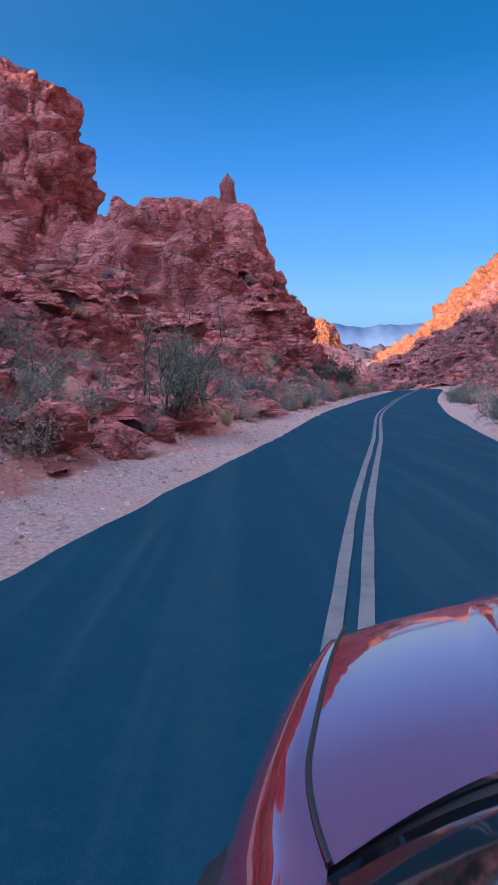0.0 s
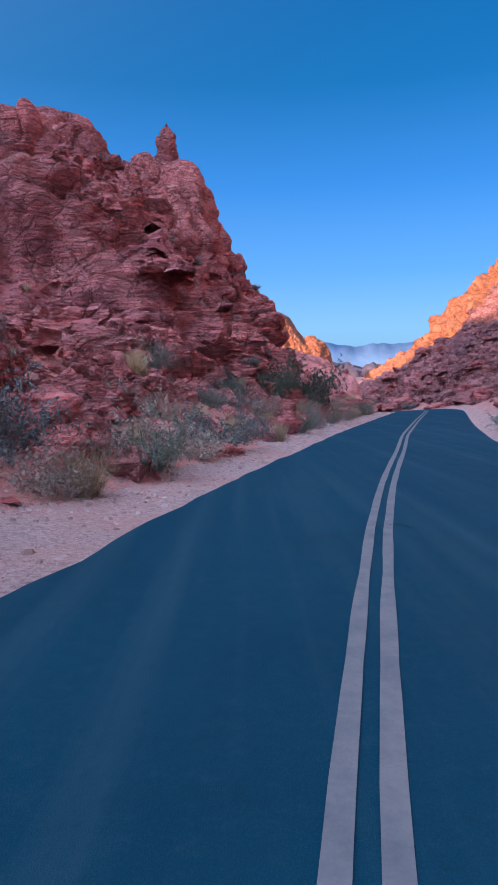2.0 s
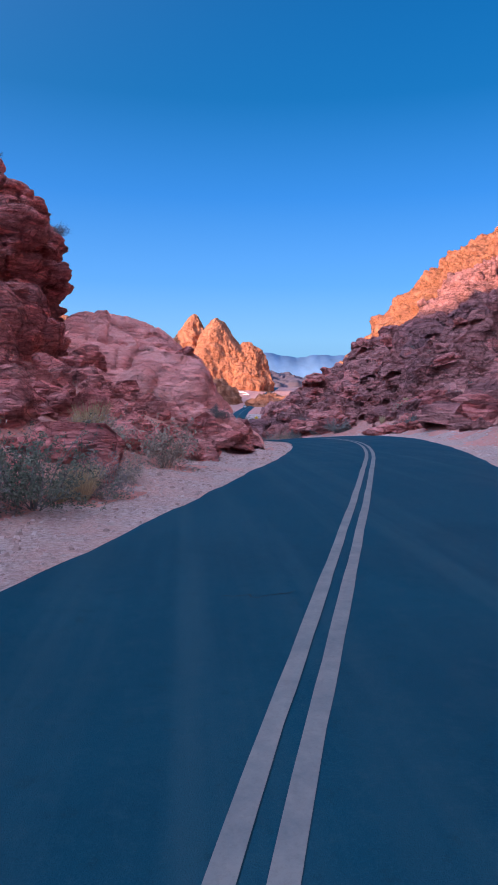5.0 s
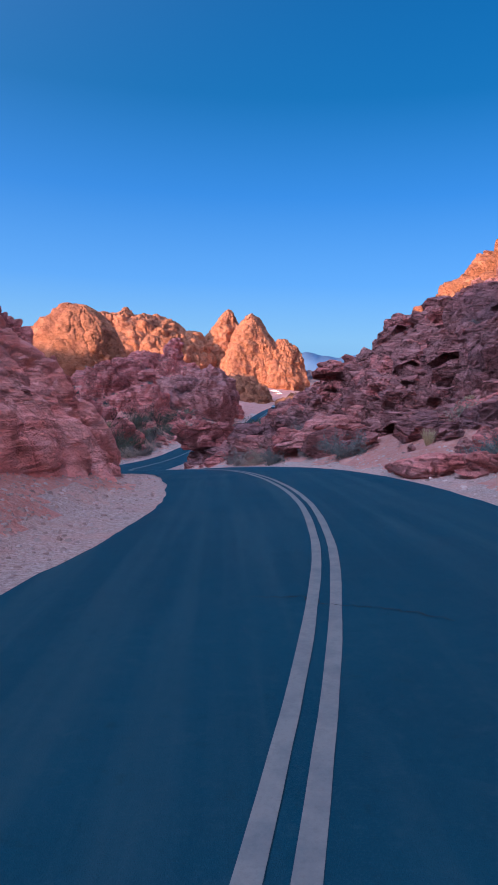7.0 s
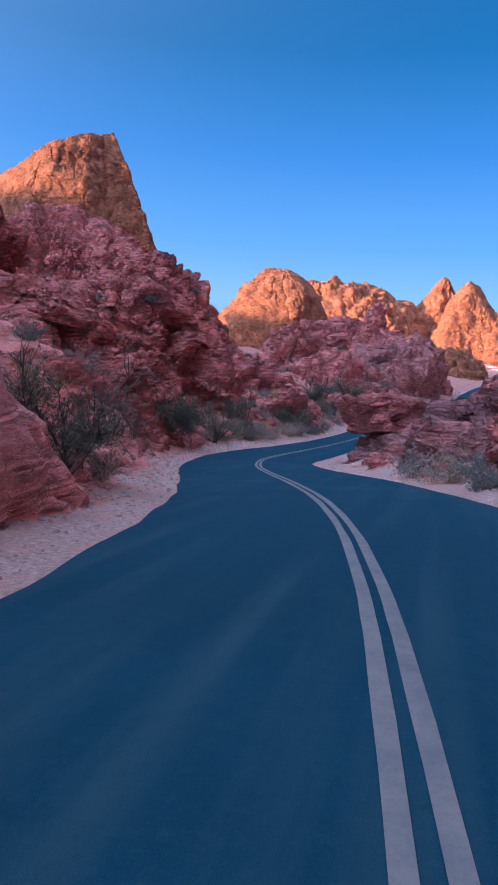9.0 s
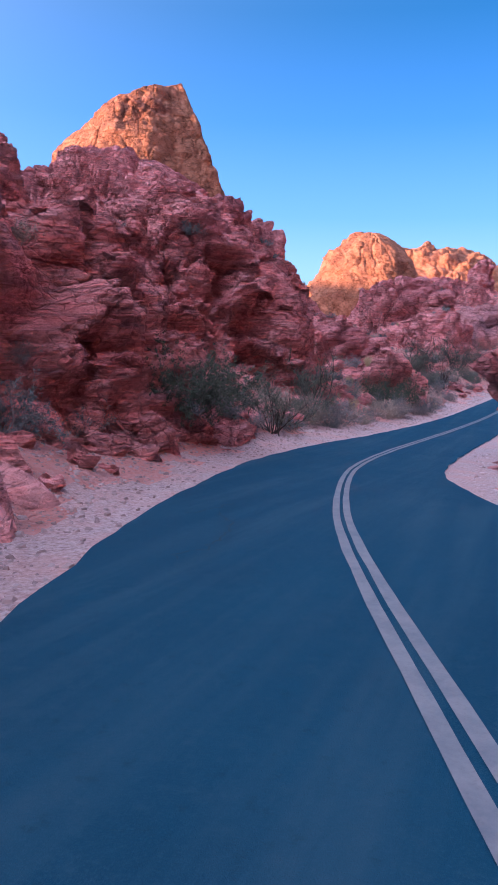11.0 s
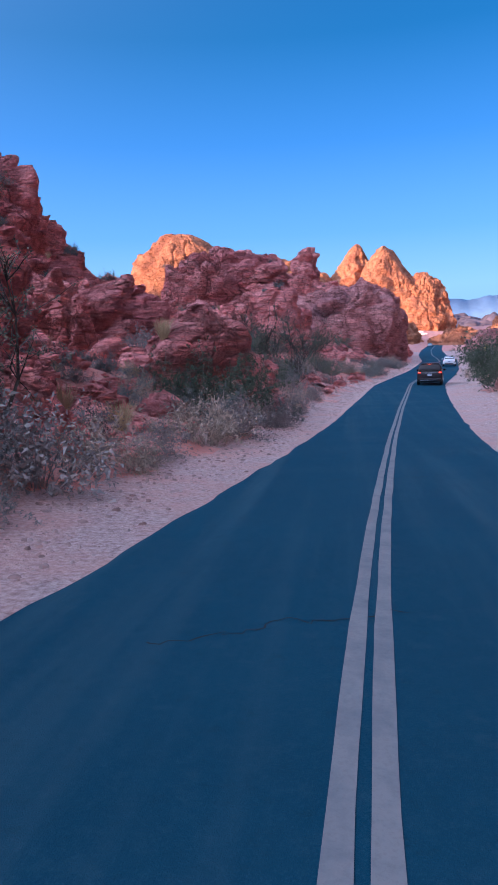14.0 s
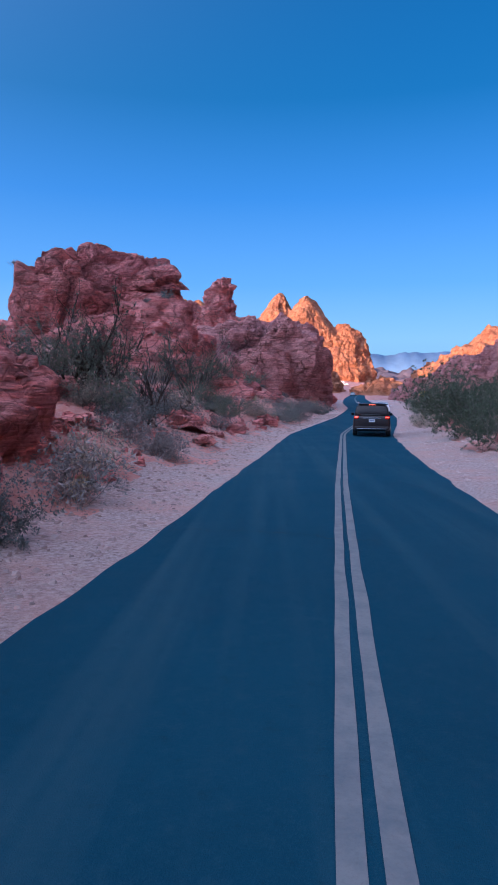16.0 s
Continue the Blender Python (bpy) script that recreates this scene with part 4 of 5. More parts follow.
def red_car(m):
    """The car whose bonnet is under the eye at the start; x to its right, y ahead."""
    car = anchor("red_car", "deep red metallic car with a glossy curved bonnet", "car", "cars on the road", m)
    half = 0.93
    # bonnet: crowned, with a raised centre and a rounded nose
    us = np.linspace(-1, 1, 81)
    vs = np.linspace(0, 1, 40)
    U, V = np.meshgrid(us, vs)
    width = 0.70 - 0.03 * V ** 3 - 0.05 * np.clip(1 - V / 0.25, 0, 1) ** 2
    raised = 0.032 * step01(0.47, 0.36, np.abs(U)) * (1 - V ** 6)
    nose = np.clip((V - 0.9) / 0.1, 0, 1)
    Z = 1.045 - 0.02 * V - 0.095 * V ** 2 - 0.03 * U ** 2 + raised - 0.16 * nose ** 2.2
    rear = lambda u: 0.72 + 0.37 * np.clip(1 - u ** 2, 0, 1)
    front = 2.26 - 0.42 * np.abs(U) ** 1.4
    Y = rear(U) + V * (front - rear(U))
    ob = sheet("bonnet", np.stack([U * width, Y, Z], -1), REDPAINT)
    ob.parent = car
    for s in (-1, 1):
        u = np.linspace(0, 1, 14)
        v = np.linspace(-0.9, 1, 50)
        Uf, Vf = np.meshgrid(u, v)
        vv = np.clip(Vf, 0, 1)
        inner = 0.708 - 0.03 * vv ** 3 - 0.05 * np.clip(1 - vv / 0.25, 0, 1) ** 2
        outer = half - 0.055 - 0.17 * vv ** 3
        x = inner + (outer - inner) * np.sin(Uf * math.pi / 2)
        y = 0.74 + Vf * 1.2 - 0.10 * vv - 0.04 * Uf * vv
        z = (1.045 - 0.02 * vv - 0.095 * vv ** 2 - 0.033) - (1 - np.cos(Uf * math.pi / 2)) * 0.42 - 0.25 * np.clip((vv - 0.85) / 0.15, 0, 1) ** 2 + 0.012 * np.sin(Uf * math.pi * 2.2)
        f = sheet("fender", np.stack([s * x, y, z], -1)[:, ::s], REDPAINT)
        f.parent = car
        part("headlamp", slab((0.07, 0.24, 0.06), (s * 0.70, 1.72, 0.815), (-16, 0, s * 20), 0.025), CHROME, car, "clear headlamp")
        part("door", slab((0.08, 1.15, 0.78), (s * 0.89, -0.62, 0.62), bevel=0.03), REDPAINT, car)
    g = np.linspace(0, 1, 40)
    for s in (-1, 1):
        edge = 0.706 - 0.03 * g ** 3 - 0.05 * np.clip(1 - g / 0.25, 0, 1) ** 2
        run = 0.72 + g * 1.12
        seal = np.stack([np.stack([s * (edge + k), run, 1.016 - 0.02 * g - 0.095 * g ** 2], -1) for k in (-0.006, -0.001, 0.004)], 1)
        seal[:, 1, 2] += 0.004
        strip_ob = sheet("gap_seal", seal, BLACKTRIM)
        strip_ob.parent = car
    ws = np.linspace(-1, 1, 30)
    hs = np.linspace(0, 1, 14)
    W, H = np.meshgrid(ws, hs)
    sh = sheet("windscreen", np.stack([W * (0.70 - 0.10 * H), (rear(W) - 0.05) * (1 - H) - 0.38 * H, 1.03 + 0.40 * H ** 0.9 - 0.03 * W ** 2], -1), DARKGLASS)
    sh.parent = car
    lip = np.linspace(-1, 1, 40)[None] + 0 * np.linspace(0, 1, 5)[:, None]
    away = np.linspace(0, 1, 5)[:, None] + 0 * lip
    cowl = sheet("cowl", np.stack([lip * 0.69, rear(lip) - 0.07 + 0.09 * away, 1.035 - 0.045 * lip ** 2 - 0.05 * np.abs(away - 0.5)], -1), BLACKTRIM)
    cowl.parent = car
    loft("rear_body", [(-2.6, 0.80, 0.35, 1.0, 0.05), (-2.3, 0.92, 0.28, 1.05, 0.05), (-1.2, 0.93, 0.25, 1.0, 0.05), (-0.1, 0.92, 0.25, 0.98, 0.04), (0.5, 0.90, 0.26, 0.92, 0.04), (1.5, 0.84, 0.28, 0.72, 0.04), (1.72, 0.68, 0.32, 0.62, 0.04)], REDPAINT, car, power=6)
    loft("roof", [(-2.3, 0.74, 0.9, 1.05, 0.1), (-1.9, 0.78, 0.9, 1.32, 0.18), (-1.2, 0.78, 0.9, 1.46, 0.22), (-0.5, 0.76, 0.9, 1.45, 0.22), (-0.34, 0.72, 0.9, 1.40, 0.2)], REDPAINT, car, power=6)
    wheels(car, 0.82, 1.05, -1.65, 0.34, 0.22)
    return car


HEADING = 10.5
ahead = pose(0, 0, 0, -1.9, 0, -HEADING)
red_car(ahead @ pose(0.62, 0, 0.0))


# ---- road sign ----
def warning_sign(x, y):
    z = float(ground_z(np.array([x]), np.array([y]))[0])
    ob = anchor("road_sign", "yellow diamond warning sign on a steel post", "sign", m=pose(x, y, z, 0, 0, -8))
    part("post", slab((0.06, 0.05, 2.75), (0, 0, 1.30), bevel=0.008), plain("galvanised_steel", (0.35, 0.36, 0.37), 0.5, 0.8), ob)
    pl = part("plate", slab((0.82, 0.012, 0.82), (0, -0.035, 2.35), (0, 45, 0), 0.04), plain("yellow_sign_paint", (0.80, 0.48, 0.02), 0.45, vary=0.06), ob)
    part("arrow", slab((0.07, 0.006, 0.36), (0, -0.046, 2.32), bevel=0.003, seg=1), BLACKTRIM, pl)


warning_sign(36.4, 248.0)


# ---- plants ----
def leaf_mat(name, a, b):
    m, nt, bsdf = nodes_of(name)
    geo = nt.nodes.new("ShaderNodeNewGeometry")
    info = nt.nodes.new("ShaderNodeObjectInfo")
    col = ramp(nt, geo.outputs["Random Per Island"], [(0.0, a), (1.0, b)])
    hue = nt.nodes.new("ShaderNodeHueSaturation")
    mr = nt.nodes.new("ShaderNodeMapRange")
    mr.inputs["To Min"].default_value, mr.inputs["To Max"].default_value = 0.75, 1.25
    link(nt, info.outputs["Random"], mr.inputs["Value"])
    link(nt, mr.outputs[0], hue.inputs["Value"])
    link(nt, col, hue.inputs["Color"])
    link(nt, hue.outputs[0], bsdf.inputs["Base Color"])
    bsdf.inputs["Roughness"].default_value = 0.8
    bsdf.inputs["Specular IOR Level"].default_value = 0.2
    return m


GREENLEAF = leaf_mat("grey_green_leaf", (0.09, 0.11, 0.08), (0.24, 0.26, 0.19))
DEEPLEAF = leaf_mat("deep_green_leaf", (0.045, 0.065, 0.045), (0.13, 0.16, 0.10))
DARKLEAF = leaf_mat("dark_leaf", (0.10, 0.12, 0.115), (0.25, 0.27, 0.25))
DRYTWIG = leaf_mat("dry_twig", (0.24, 0.19, 0.15), (0.46, 0.38, 0.30))
STRAW = leaf_mat("straw", (0.36, 0.27, 0.15), (0.60, 0.48, 0.29))
GREYTWIG = leaf_mat("grey_twig", (0.17, 0.15, 0.14), (0.33, 0.29, 0.27))
BARK = leaf_mat("bark", (0.055, 0.042, 0.036), (0.10, 0.08, 0.07))


class Twigs:
    """Gathers thin three-sided stems and small leaves."""

    def __init__(self, seed):
        self.r = np.random.RandomState(seed)
        self.v, self.f, self.lv, self.lf = [], [], [], []

    def stem(self, pts, r0, r1):
        base = len(self.v)
        n = len(pts)
        for k, p in enumerate(pts):
            r = r0 + (r1 - r0) * k / (n - 1)
            for a in (0, 2.094, 4.189):
                self.v.append((p[0] + r * math.cos(a), p[1] + r * math.sin(a), p[2] + 0.3 * r * math.sin(a + 1)))
        for k in range(n - 1):
            for j in range(3):
                a, b = base + 3 * k + j, base + 3 * k + (j + 1) % 3
                self.f.append((a, b, b + 3, a + 3))

    def grow(self, p, way, length, n=5, wander=0.25, lift=0.0):
        pts = [np.array(p, float)]
        way = np.array(way, float)
        for _ in range(n):
            way = way + self.r.normal(size=3) * wander + np.array([0, 0, lift])
            way /= np.linalg.norm(way)
            pts.append(pts[-1] + way * length / n)
        return pts, way

    def leaf(self, p, size, long=2.0):
        a = self.r.normal(size=3)
        a /= np.linalg.norm(a)
        b = np.cross(a, self.r.normal(size=3))
        b /= max(np.linalg.norm(b), 1e-3)
        i = len(self.lv)
        s = size * (0.6 + 0.8 * self.r.rand())
        self.lv += [p - b * s * 0.6, p + b * s * 0.6, p + a * s * long]
        self.lf.append((i, i + 1, i + 2))


def bush(name, label, seed, high, wide, stems, twigs, leaves, leaf_size, leafmat, twigmat, upright=0.6, long=2.0, trunk=0.02, category="shrub"):
    """Stems from one root that fork into twigs, with loose leaves along the outer ones."""
    g = Twigs(seed)
    tips = []
    for _ in range(stems):
        a = g.r.rand() * 2 * math.pi
        out = (0.25 + 0.75 * g.r.rand()) * (1 - upright * 0.5)
        way = (math.cos(a) * out * wide / high, math.sin(a) * out * wide / high, 0.5 + upright * g.r.rand())
        L = high * (0.7 + 0.45 * g.r.rand())
        pts, w = g.grow((g.r.normal() * 0.05 * wide, g.r.normal() * 0.05 * wide, -0.1), way, L, 5, 0.16)
        g.stem(pts, trunk * (0.6 + 0.6 * g.r.rand()), trunk * 0.25)
        for _ in range(twigs):
            k = g.r.randint(2, 6)
            sub, _w = g.grow(pts[min(k, 5)], w + g.r.normal(size=3) * 0.75, L * (0.18 + 0.3 * g.r.rand()), 3, 0.3, 0.05)
            g.stem(sub, trunk * 0.3, trunk * 0.10)
            tips.append(sub)
    for _ in range(leaves):
        sub = tips[g.r.randint(len(tips))]
        k = g.r.randint(1, len(sub))
        g.leaf(sub[k] + g.r.normal(size=3) * leaf_size * 1.3, leaf_size, long)
    ob = anchor(name, label, category)
    part_mesh("branching", g.v, g.f, twigmat, ob)
    if leaves:
        part_mesh("foliage", g.lv, g.lf, leafmat, ob)
    return ob


def tuft(name, label, seed, high, blades, mat, spread=0.5):
    """Dry stalks that fan out of one root."""
    g = Twigs(seed)
    for _ in range(blades):
        a = g.r.rand() * 2 * math.pi
        out = spread * g.r.rand() ** 0.7
        pts, _w = g.grow((0.12 * high * math.cos(a) * g.r.rand(), 0.12 * high * math.sin(a) * g.r.rand(), -0.05), (math.cos(a) * out, math.sin(a) * out, 0.9), high * (0.6 + 0.5 * g.r.rand()), 3, 0.10)
        g.stem(pts, 0.006, 0.002)
    ob = anchor(name, label, "shrub")
    part_mesh("stalk_clump", g.v, g.f, mat, ob)
    return ob


KINDS = {
    "green": [bush("green_shrub", "grey-green desert shrub with bare lower stems", 21 + k, 1.35, 1.5, 24, 12, 9500, 0.019, GREENLEAF, GREYTWIG, 0.32) for k in range(3)],
    "dark": [bush("dark_shrub", "low dark olive shrub with dense small leaves", 31 + k, 0.95, 1.35, 26, 12, 9000, 0.018, DARKLEAF, GREYTWIG, 0.2) for k in range(3)],
    "dry": [bush("dry_shrub", "leafless grey-tan brush of fine dry twigs", 41 + k, 0.9, 1.2, 38, 8, 1500, 0.026, DRYTWIG, DRYTWIG, 0.4, 3.0, 0.009) for k in range(3)],
    "grey": [bush("grey_shrub", "silvery grey brush with fine bare twigs", 51 + k, 0.9, 1.2, 36, 8, 1800, 0.026, GREYTWIG, GREYTWIG, 0.35, 2.6, 0.009) for k in range(2)],
    "straw": [tuft("straw_tuft", "straw-coloured tuft of dry stalks", 61 + k, 0.8, 260, STRAW, 0.55) for k in range(2)],
}
for kind in KINDS.values():
    for ob in kind:
        ob.matrix_basis = pose(-200, -200 + 6 * len(ob.name), -60)
TREE = bush("desert_tree", "small desert tree with dark forked trunk and thin leaves", 77, 2.6, 3.6, 14, 26, 11000, 0.024, GREENLEAF, BARK, 0.5, trunk=0.05, category="tree")
BARE = bush("bare_tree", "leafless dark forked desert tree beside the gravel", 83, 2.0, 2.8, 12, 22, 700, 0.024, DARKLEAF, BARK, 0.45, trunk=0.06, category="tree")
ROUND = bush("round_shrub", "large rounded dark green desert shrub", 95, 1.7, 2.6, 30, 16, 20000, 0.024, DEEPLEAF, GREYTWIG, 0.25, trunk=0.02)
PALE = bush("thin_tree", "thin pale green tree standing on the ridge", 89, 2.8, 1.6, 6, 12, 1500, 0.04, GREENLEAF, GREYTWIG, 0.8, trunk=0.03, category="tree")

bpy.context.view_layer.update()
DEPS = bpy.context.evaluated_depsgraph_get()


def surface(x, y):
    """The top surface at a place: its height and normal."""
    hit, at, nrm, _, ob, _ = scene.ray_cast(DEPS, Vector((x, y, 120)), Vector((0, 0, -1)))
    return (at.z, nrm, ob.name) if hit else (0.0, Vector((0, 0, 1)), "")


PLANTS = random.Random(5)


def plant(kind, x, y, scale, group="desert shrubs beside the road"):
    z, n, what = surface(x, y)
    if what.startswith(("road", "minivan", "sedan", "body", "cabin", "bonnet", "roof")):
        return
    proto = KINDS[kind][PLANTS.randrange(len(KINDS[kind]))]
    ob = copy_thing(proto, pose(x, y, z - 0.03 * scale, 0, 0, PLANTS.uniform(0, 360)) @ Matrix.Diagonal((scale * PLANTS.uniform(0.85, 1.2), scale * PLANTS.uniform(0.85, 1.2), scale, 1)))
    tagged(ob, group=group)


def verge(side, y0, y1, count, kinds, near, far, lo, hi):
    for _ in range(count):
        y = PLANTS.uniform(y0, y1)
        foot = float(left_foot(y) if side < 0 else right_foot(y))
        d = foot + near + (far - near) * PLANTS.random() ** 1.4
        x = float(mid_x(y)) + side * d
        if surface(x, y)[0] < float(mid_z(y)) + 3.5:
            plant(PLANTS.choice(kinds), x, y, PLANTS.uniform(lo, hi))


# west verge
verge(-1, 6, 34, 30, ["dry", "grey", "straw", "straw", "green"], 0.2, 8, 0.6, 1.2)
verge(-1, 34, 82, 46, ["dry", "grey", "straw", "straw", "green"], -0.3, 5, 0.6, 1.3)
verge(-1, 60, 86, 16, ["green", "dry", "grey", "straw", "dry"], -0.2, 3, 0.6, 1.0)
verge(-1, 86, 116, 10, ["dry", "dark", "grey"], 1.6, 9, 0.4, 0.8)
verge(-1, 116, 150, 22, ["dark", "grey", "straw", "dry"], 0.2, 7, 0.6, 1.2)
verge(-1, 145, 186, 60, ["dry", "grey", "dark", "grey", "straw", "dry"], -0.2, 7, 0.6, 1.3)
verge(-1, 182, 250, 46, ["dark", "grey", "green", "dry"], 0.2, 12, 0.9, 1.5)
# east verge
verge(1, 22, 60, 26, ["green", "dry", "grey", "dark", "straw"], 0.0, 4, 0.7, 1.3)
verge(1, 20, 110, 44, ["dry", "dark", "green", "dry", "grey", "straw"], 0.8, 14, 0.6, 1.2)
verge(1, 110, 138, 20, ["dry", "dark", "grey", "dry", "straw"], 0.2, 16, 0.6, 1.2)
verge(1, 153, 200, 26, ["dry", "grey", "dark", "straw"], 0.6, 12, 0.6, 1.2)
verge(1, 198, 262, 38, ["green", "dark", "dry"], -1.0, 10, 1.0, 1.8)
# the large brush clumps
for kind, x, y, size in (("green", -3.4, 29.5, 1.6), ("dry", -1.2, 31.5, 1.6), ("grey", -2.2, 34.0, 1.7), ("dark", 0.6, 37.5, 1.6), ("dry", 3.0, 40.0, 1.3), ("dark", 4.4, 44.5, 1.4), ("straw", 4.8, 47.0, 1.2), ("straw", 7.6, 56.0, 0.9), ("dry", 8.6, 60.0, 0.9), ("green", 10.0, 70.0, 0.9), ("dry", 12.0, 72.0, 0.9), ("dark", 10.2, 144.0, 0.9), ("dry", 10.9, 151.5, 1.4), ("grey", 11.4, 155.5, 1.5), ("dark", 10.6, 153.8, 1.2), ("dry", 12.2, 163.5, 1.5), ("grey", 12.6, 165.5, 1.3), ("dry", 13.4, 178.5, 1.1), ("green", 9.0, 187.5, 1.4), ("grey", 10.4, 189.5, 1.4), ("dry", 11.0, 192.0, 1.4), ("grey", 13.0, 195.5, 1.2), ("green", 14.6, 202.0, 0.9)):
    plant(kind, x, y, size)
# on the rocks
for _ in range(900):
    y = PLANTS.uniform(24, 290)
    side = PLANTS.choice((-1, -1, -1, 1))
    d = PLANTS.uniform(8, 42)
    x = float(mid_x(y)) + side * d
    z, up, what = surface(x, y)
    if up.z > 0.62 and z < float(mid_z(y)) + 17 and what.startswith(("rock", "ground", "cliff", "outcrop")):
        plant(PLANTS.choice(["dark", "grey", "dark", "dry", "straw"]), x, y, PLANTS.uniform(0.35, 0.85), "small shrubs on the rock ledges")
# single trees
for proto, spots in ((TREE, ((-2.4, 18.8, 1.1), (17.6, 117.4, 0.75), (10.9, 146.5, 0.8), (9.4, 157.5, 1.0), (10.6, 153.0, 0.6), (9.6, 190.5, 1.3), (12.0, 206.0, 1.3))), (BARE, ((12.6, 189.5, 1.1), (9.0, 193.0, 1.3))), (ROUND, ((11.3, 169.4, 1.3), (10.7, 139.8, 0.95), (8.2, 64.2, 1.25), (6.6, 61.8, 1.1), (27.8, 196.0, 1.3), (28.6, 203.0, 1.5), (25.8, 189.0, 0.9), (30.5, 212.0, 1.6))), (PALE, ((4.9, 165.7, 0.6), (9.7, 174.8, 0.6)))):
    for k, (x, y, s) in enumerate(spots):
        m = pose(x, y, surface(x, y)[0] - 0.03, 0, 0, 70 * k) @ Matrix.Diagonal((s, s, s, 1))
        if k == 0:
            proto.matrix_basis = m
        else:
            copy_thing(proto, m)


# ---- boulders and gravel ----
BOULDERS = []
for k in range(9):
    r = random.Random(100 + k)
    b = rock("boulder", 300.0 * k, 0, -0.5, 1.0, r.uniform(0.7, 1.2), r.uniform(0.45, 0.9), p=r.uniform(2.0, 3.6), sq=r.uniform(2.0, 4.0), step=0.13, size=0.22, holes=0.4, label="fallen red sandstone boulder with cracked faces")
    co = np.empty(len(b.data.vertices) * 3, np.float32)
    b.data.vertices.foreach_get("co", co)
    co = co.reshape(-1, 3)
    co[:, 0] -= 300.0 * k
    b.data.vertices.foreach_set("co", co.reshape(-1))
    b.data.update()
    b.matrix_basis = pose(-200, -220 - 5 * k, -60)
    BOULDERS.append(b)


def strew(side, y0, y1, count, near, far, lo, hi, group):
    for _ in range(count):
        y = PLANTS.uniform(y0, y1)
        foot = float(left_foot(y) if side < 0 else right_foot(y))
        x = float(mid_x(y)) + side * (foot + near + (far - near) * PLANTS.random())
        z, n, what = surface(x, y)
        if not what.startswith(("ground", "rock", "cliff", "red_bank", "outcrop", "boulder")):
            continue
        s = lo + (hi - lo) * PLANTS.random() ** 2.5
        ob = copy_thing(BOULDERS[PLANTS.randrange(9)], pose(x, y, z + 0.05 * s, PLANTS.uniform(-15, 15), PLANTS.uniform(-15, 15), PLANTS.uniform(0, 360)) @ Matrix.Diagonal((s * PLANTS.uniform(0.7, 1.3), s, s * PLANTS.uniform(0.6, 1.1), 1)))
        tagged(ob, group=group)


strew(-1, 4, 84, 90, 0.4, 16, 0.15, 1.6, "fallen boulders below the cliffs")
strew(-1, 84, 118, 16, 0.2, 6, 0.12, 0.6, "fallen boulders below the cliffs")
strew(-1, 118, 260, 50, 0.8, 16, 0.2, 2.0, "fallen boulders below the cliffs")
strew(1, 10, 110, 60, 1.0, 30, 0.2, 2.2, "boulders on the broken slope")
strew(1, 100, 175, 150, 0.4, 28, 0.3, 2.6, "boulders on the broken slope")
strew(1, 175, 250, 20, 0.6, 20, 0.2, 1.6, "boulders on the broken slope")


def rubble_field(name, side, y0, y1, count, near, far, lo, hi, seed, mat):
    """Uncounted broken blocks that cover a slope, in one mesh."""
    r = np.random.RandomState(seed)
    ang = np.arange(6) * math.pi / 3
    ring = lambda rad, z, turn: np.stack([rad * np.cos(ang + turn), rad * np.sin(ang + turn), 0 * ang + z], -1)
    base = np.concatenate([ring(1.0, -0.45, 0.0), ring(0.95, 0.25, 0.2), ring(0.55, 0.62, 0.4)])
    faces = [(12, 13, 14, 15, 16, 17)]
    for k in range(6):
        j = (k + 1) % 6
        faces += [(k, j, 6 + j, 6 + k), (6 + k, 6 + j, 12 + j, 12 + k)]
    verts, polys = [], []
    for _ in range(count):
        y = r.uniform(y0, y1)
        foot = float(left_foot(y) if side < 0 else right_foot(y))
        x = float(mid_x(y)) + side * (foot + near + (far - near) * r.rand())
        z, nrm, what = surface(x, y)
        if not what.startswith(("ground", "rock", "outcrop")) or nrm.z < 0.35:
            continue
        s = lo + (hi - lo) * r.rand() ** 3
        V = base * (1 + 0.30 * r.normal(size=(18, 1)).clip(-1, 1)) * np.array([1.0, r.uniform(0.55, 1.0), r.uniform(0.6, 1.1)]) * s
        V = V @ np.array(pose(0, 0, 0, r.uniform(-30, 30), r.uniform(-30, 30), r.uniform(0, 360)).to_3x3()).T
        b = len(verts)
        verts += (V + np.array([x, y, z + 0.12 * s])).tolist()
        polys += [tuple(b + i for i in f) for f in faces]
    me = bpy.data.meshes.new(name)
    me.from_pydata(verts, [], polys)
    me.update()
    me.materials.append(mat)
    tagged(new(name, me), "broken sandstone blocks strewn over the slope", "rubble", kind="stuff")


bpy.context.view_layer.update()
rubble_field("slope_rubble", 1, 96, 205, 3600, 1.2, 42, 0.22, 1.5, 8, DARKROCK)
rubble_field("slope_rubble", 1, 8, 96, 1100, 1.5, 34, 0.2, 1.3, 9, DARKROCK)
rubble_field("talus", -1, 118, 215, 1500, 0.4, 16, 0.12, 0.8, 10, ROCK)
rubble_field("talus", -1, 6, 92, 2400, 0.3, 16, 0.10, 1.0, 12, ROCK)


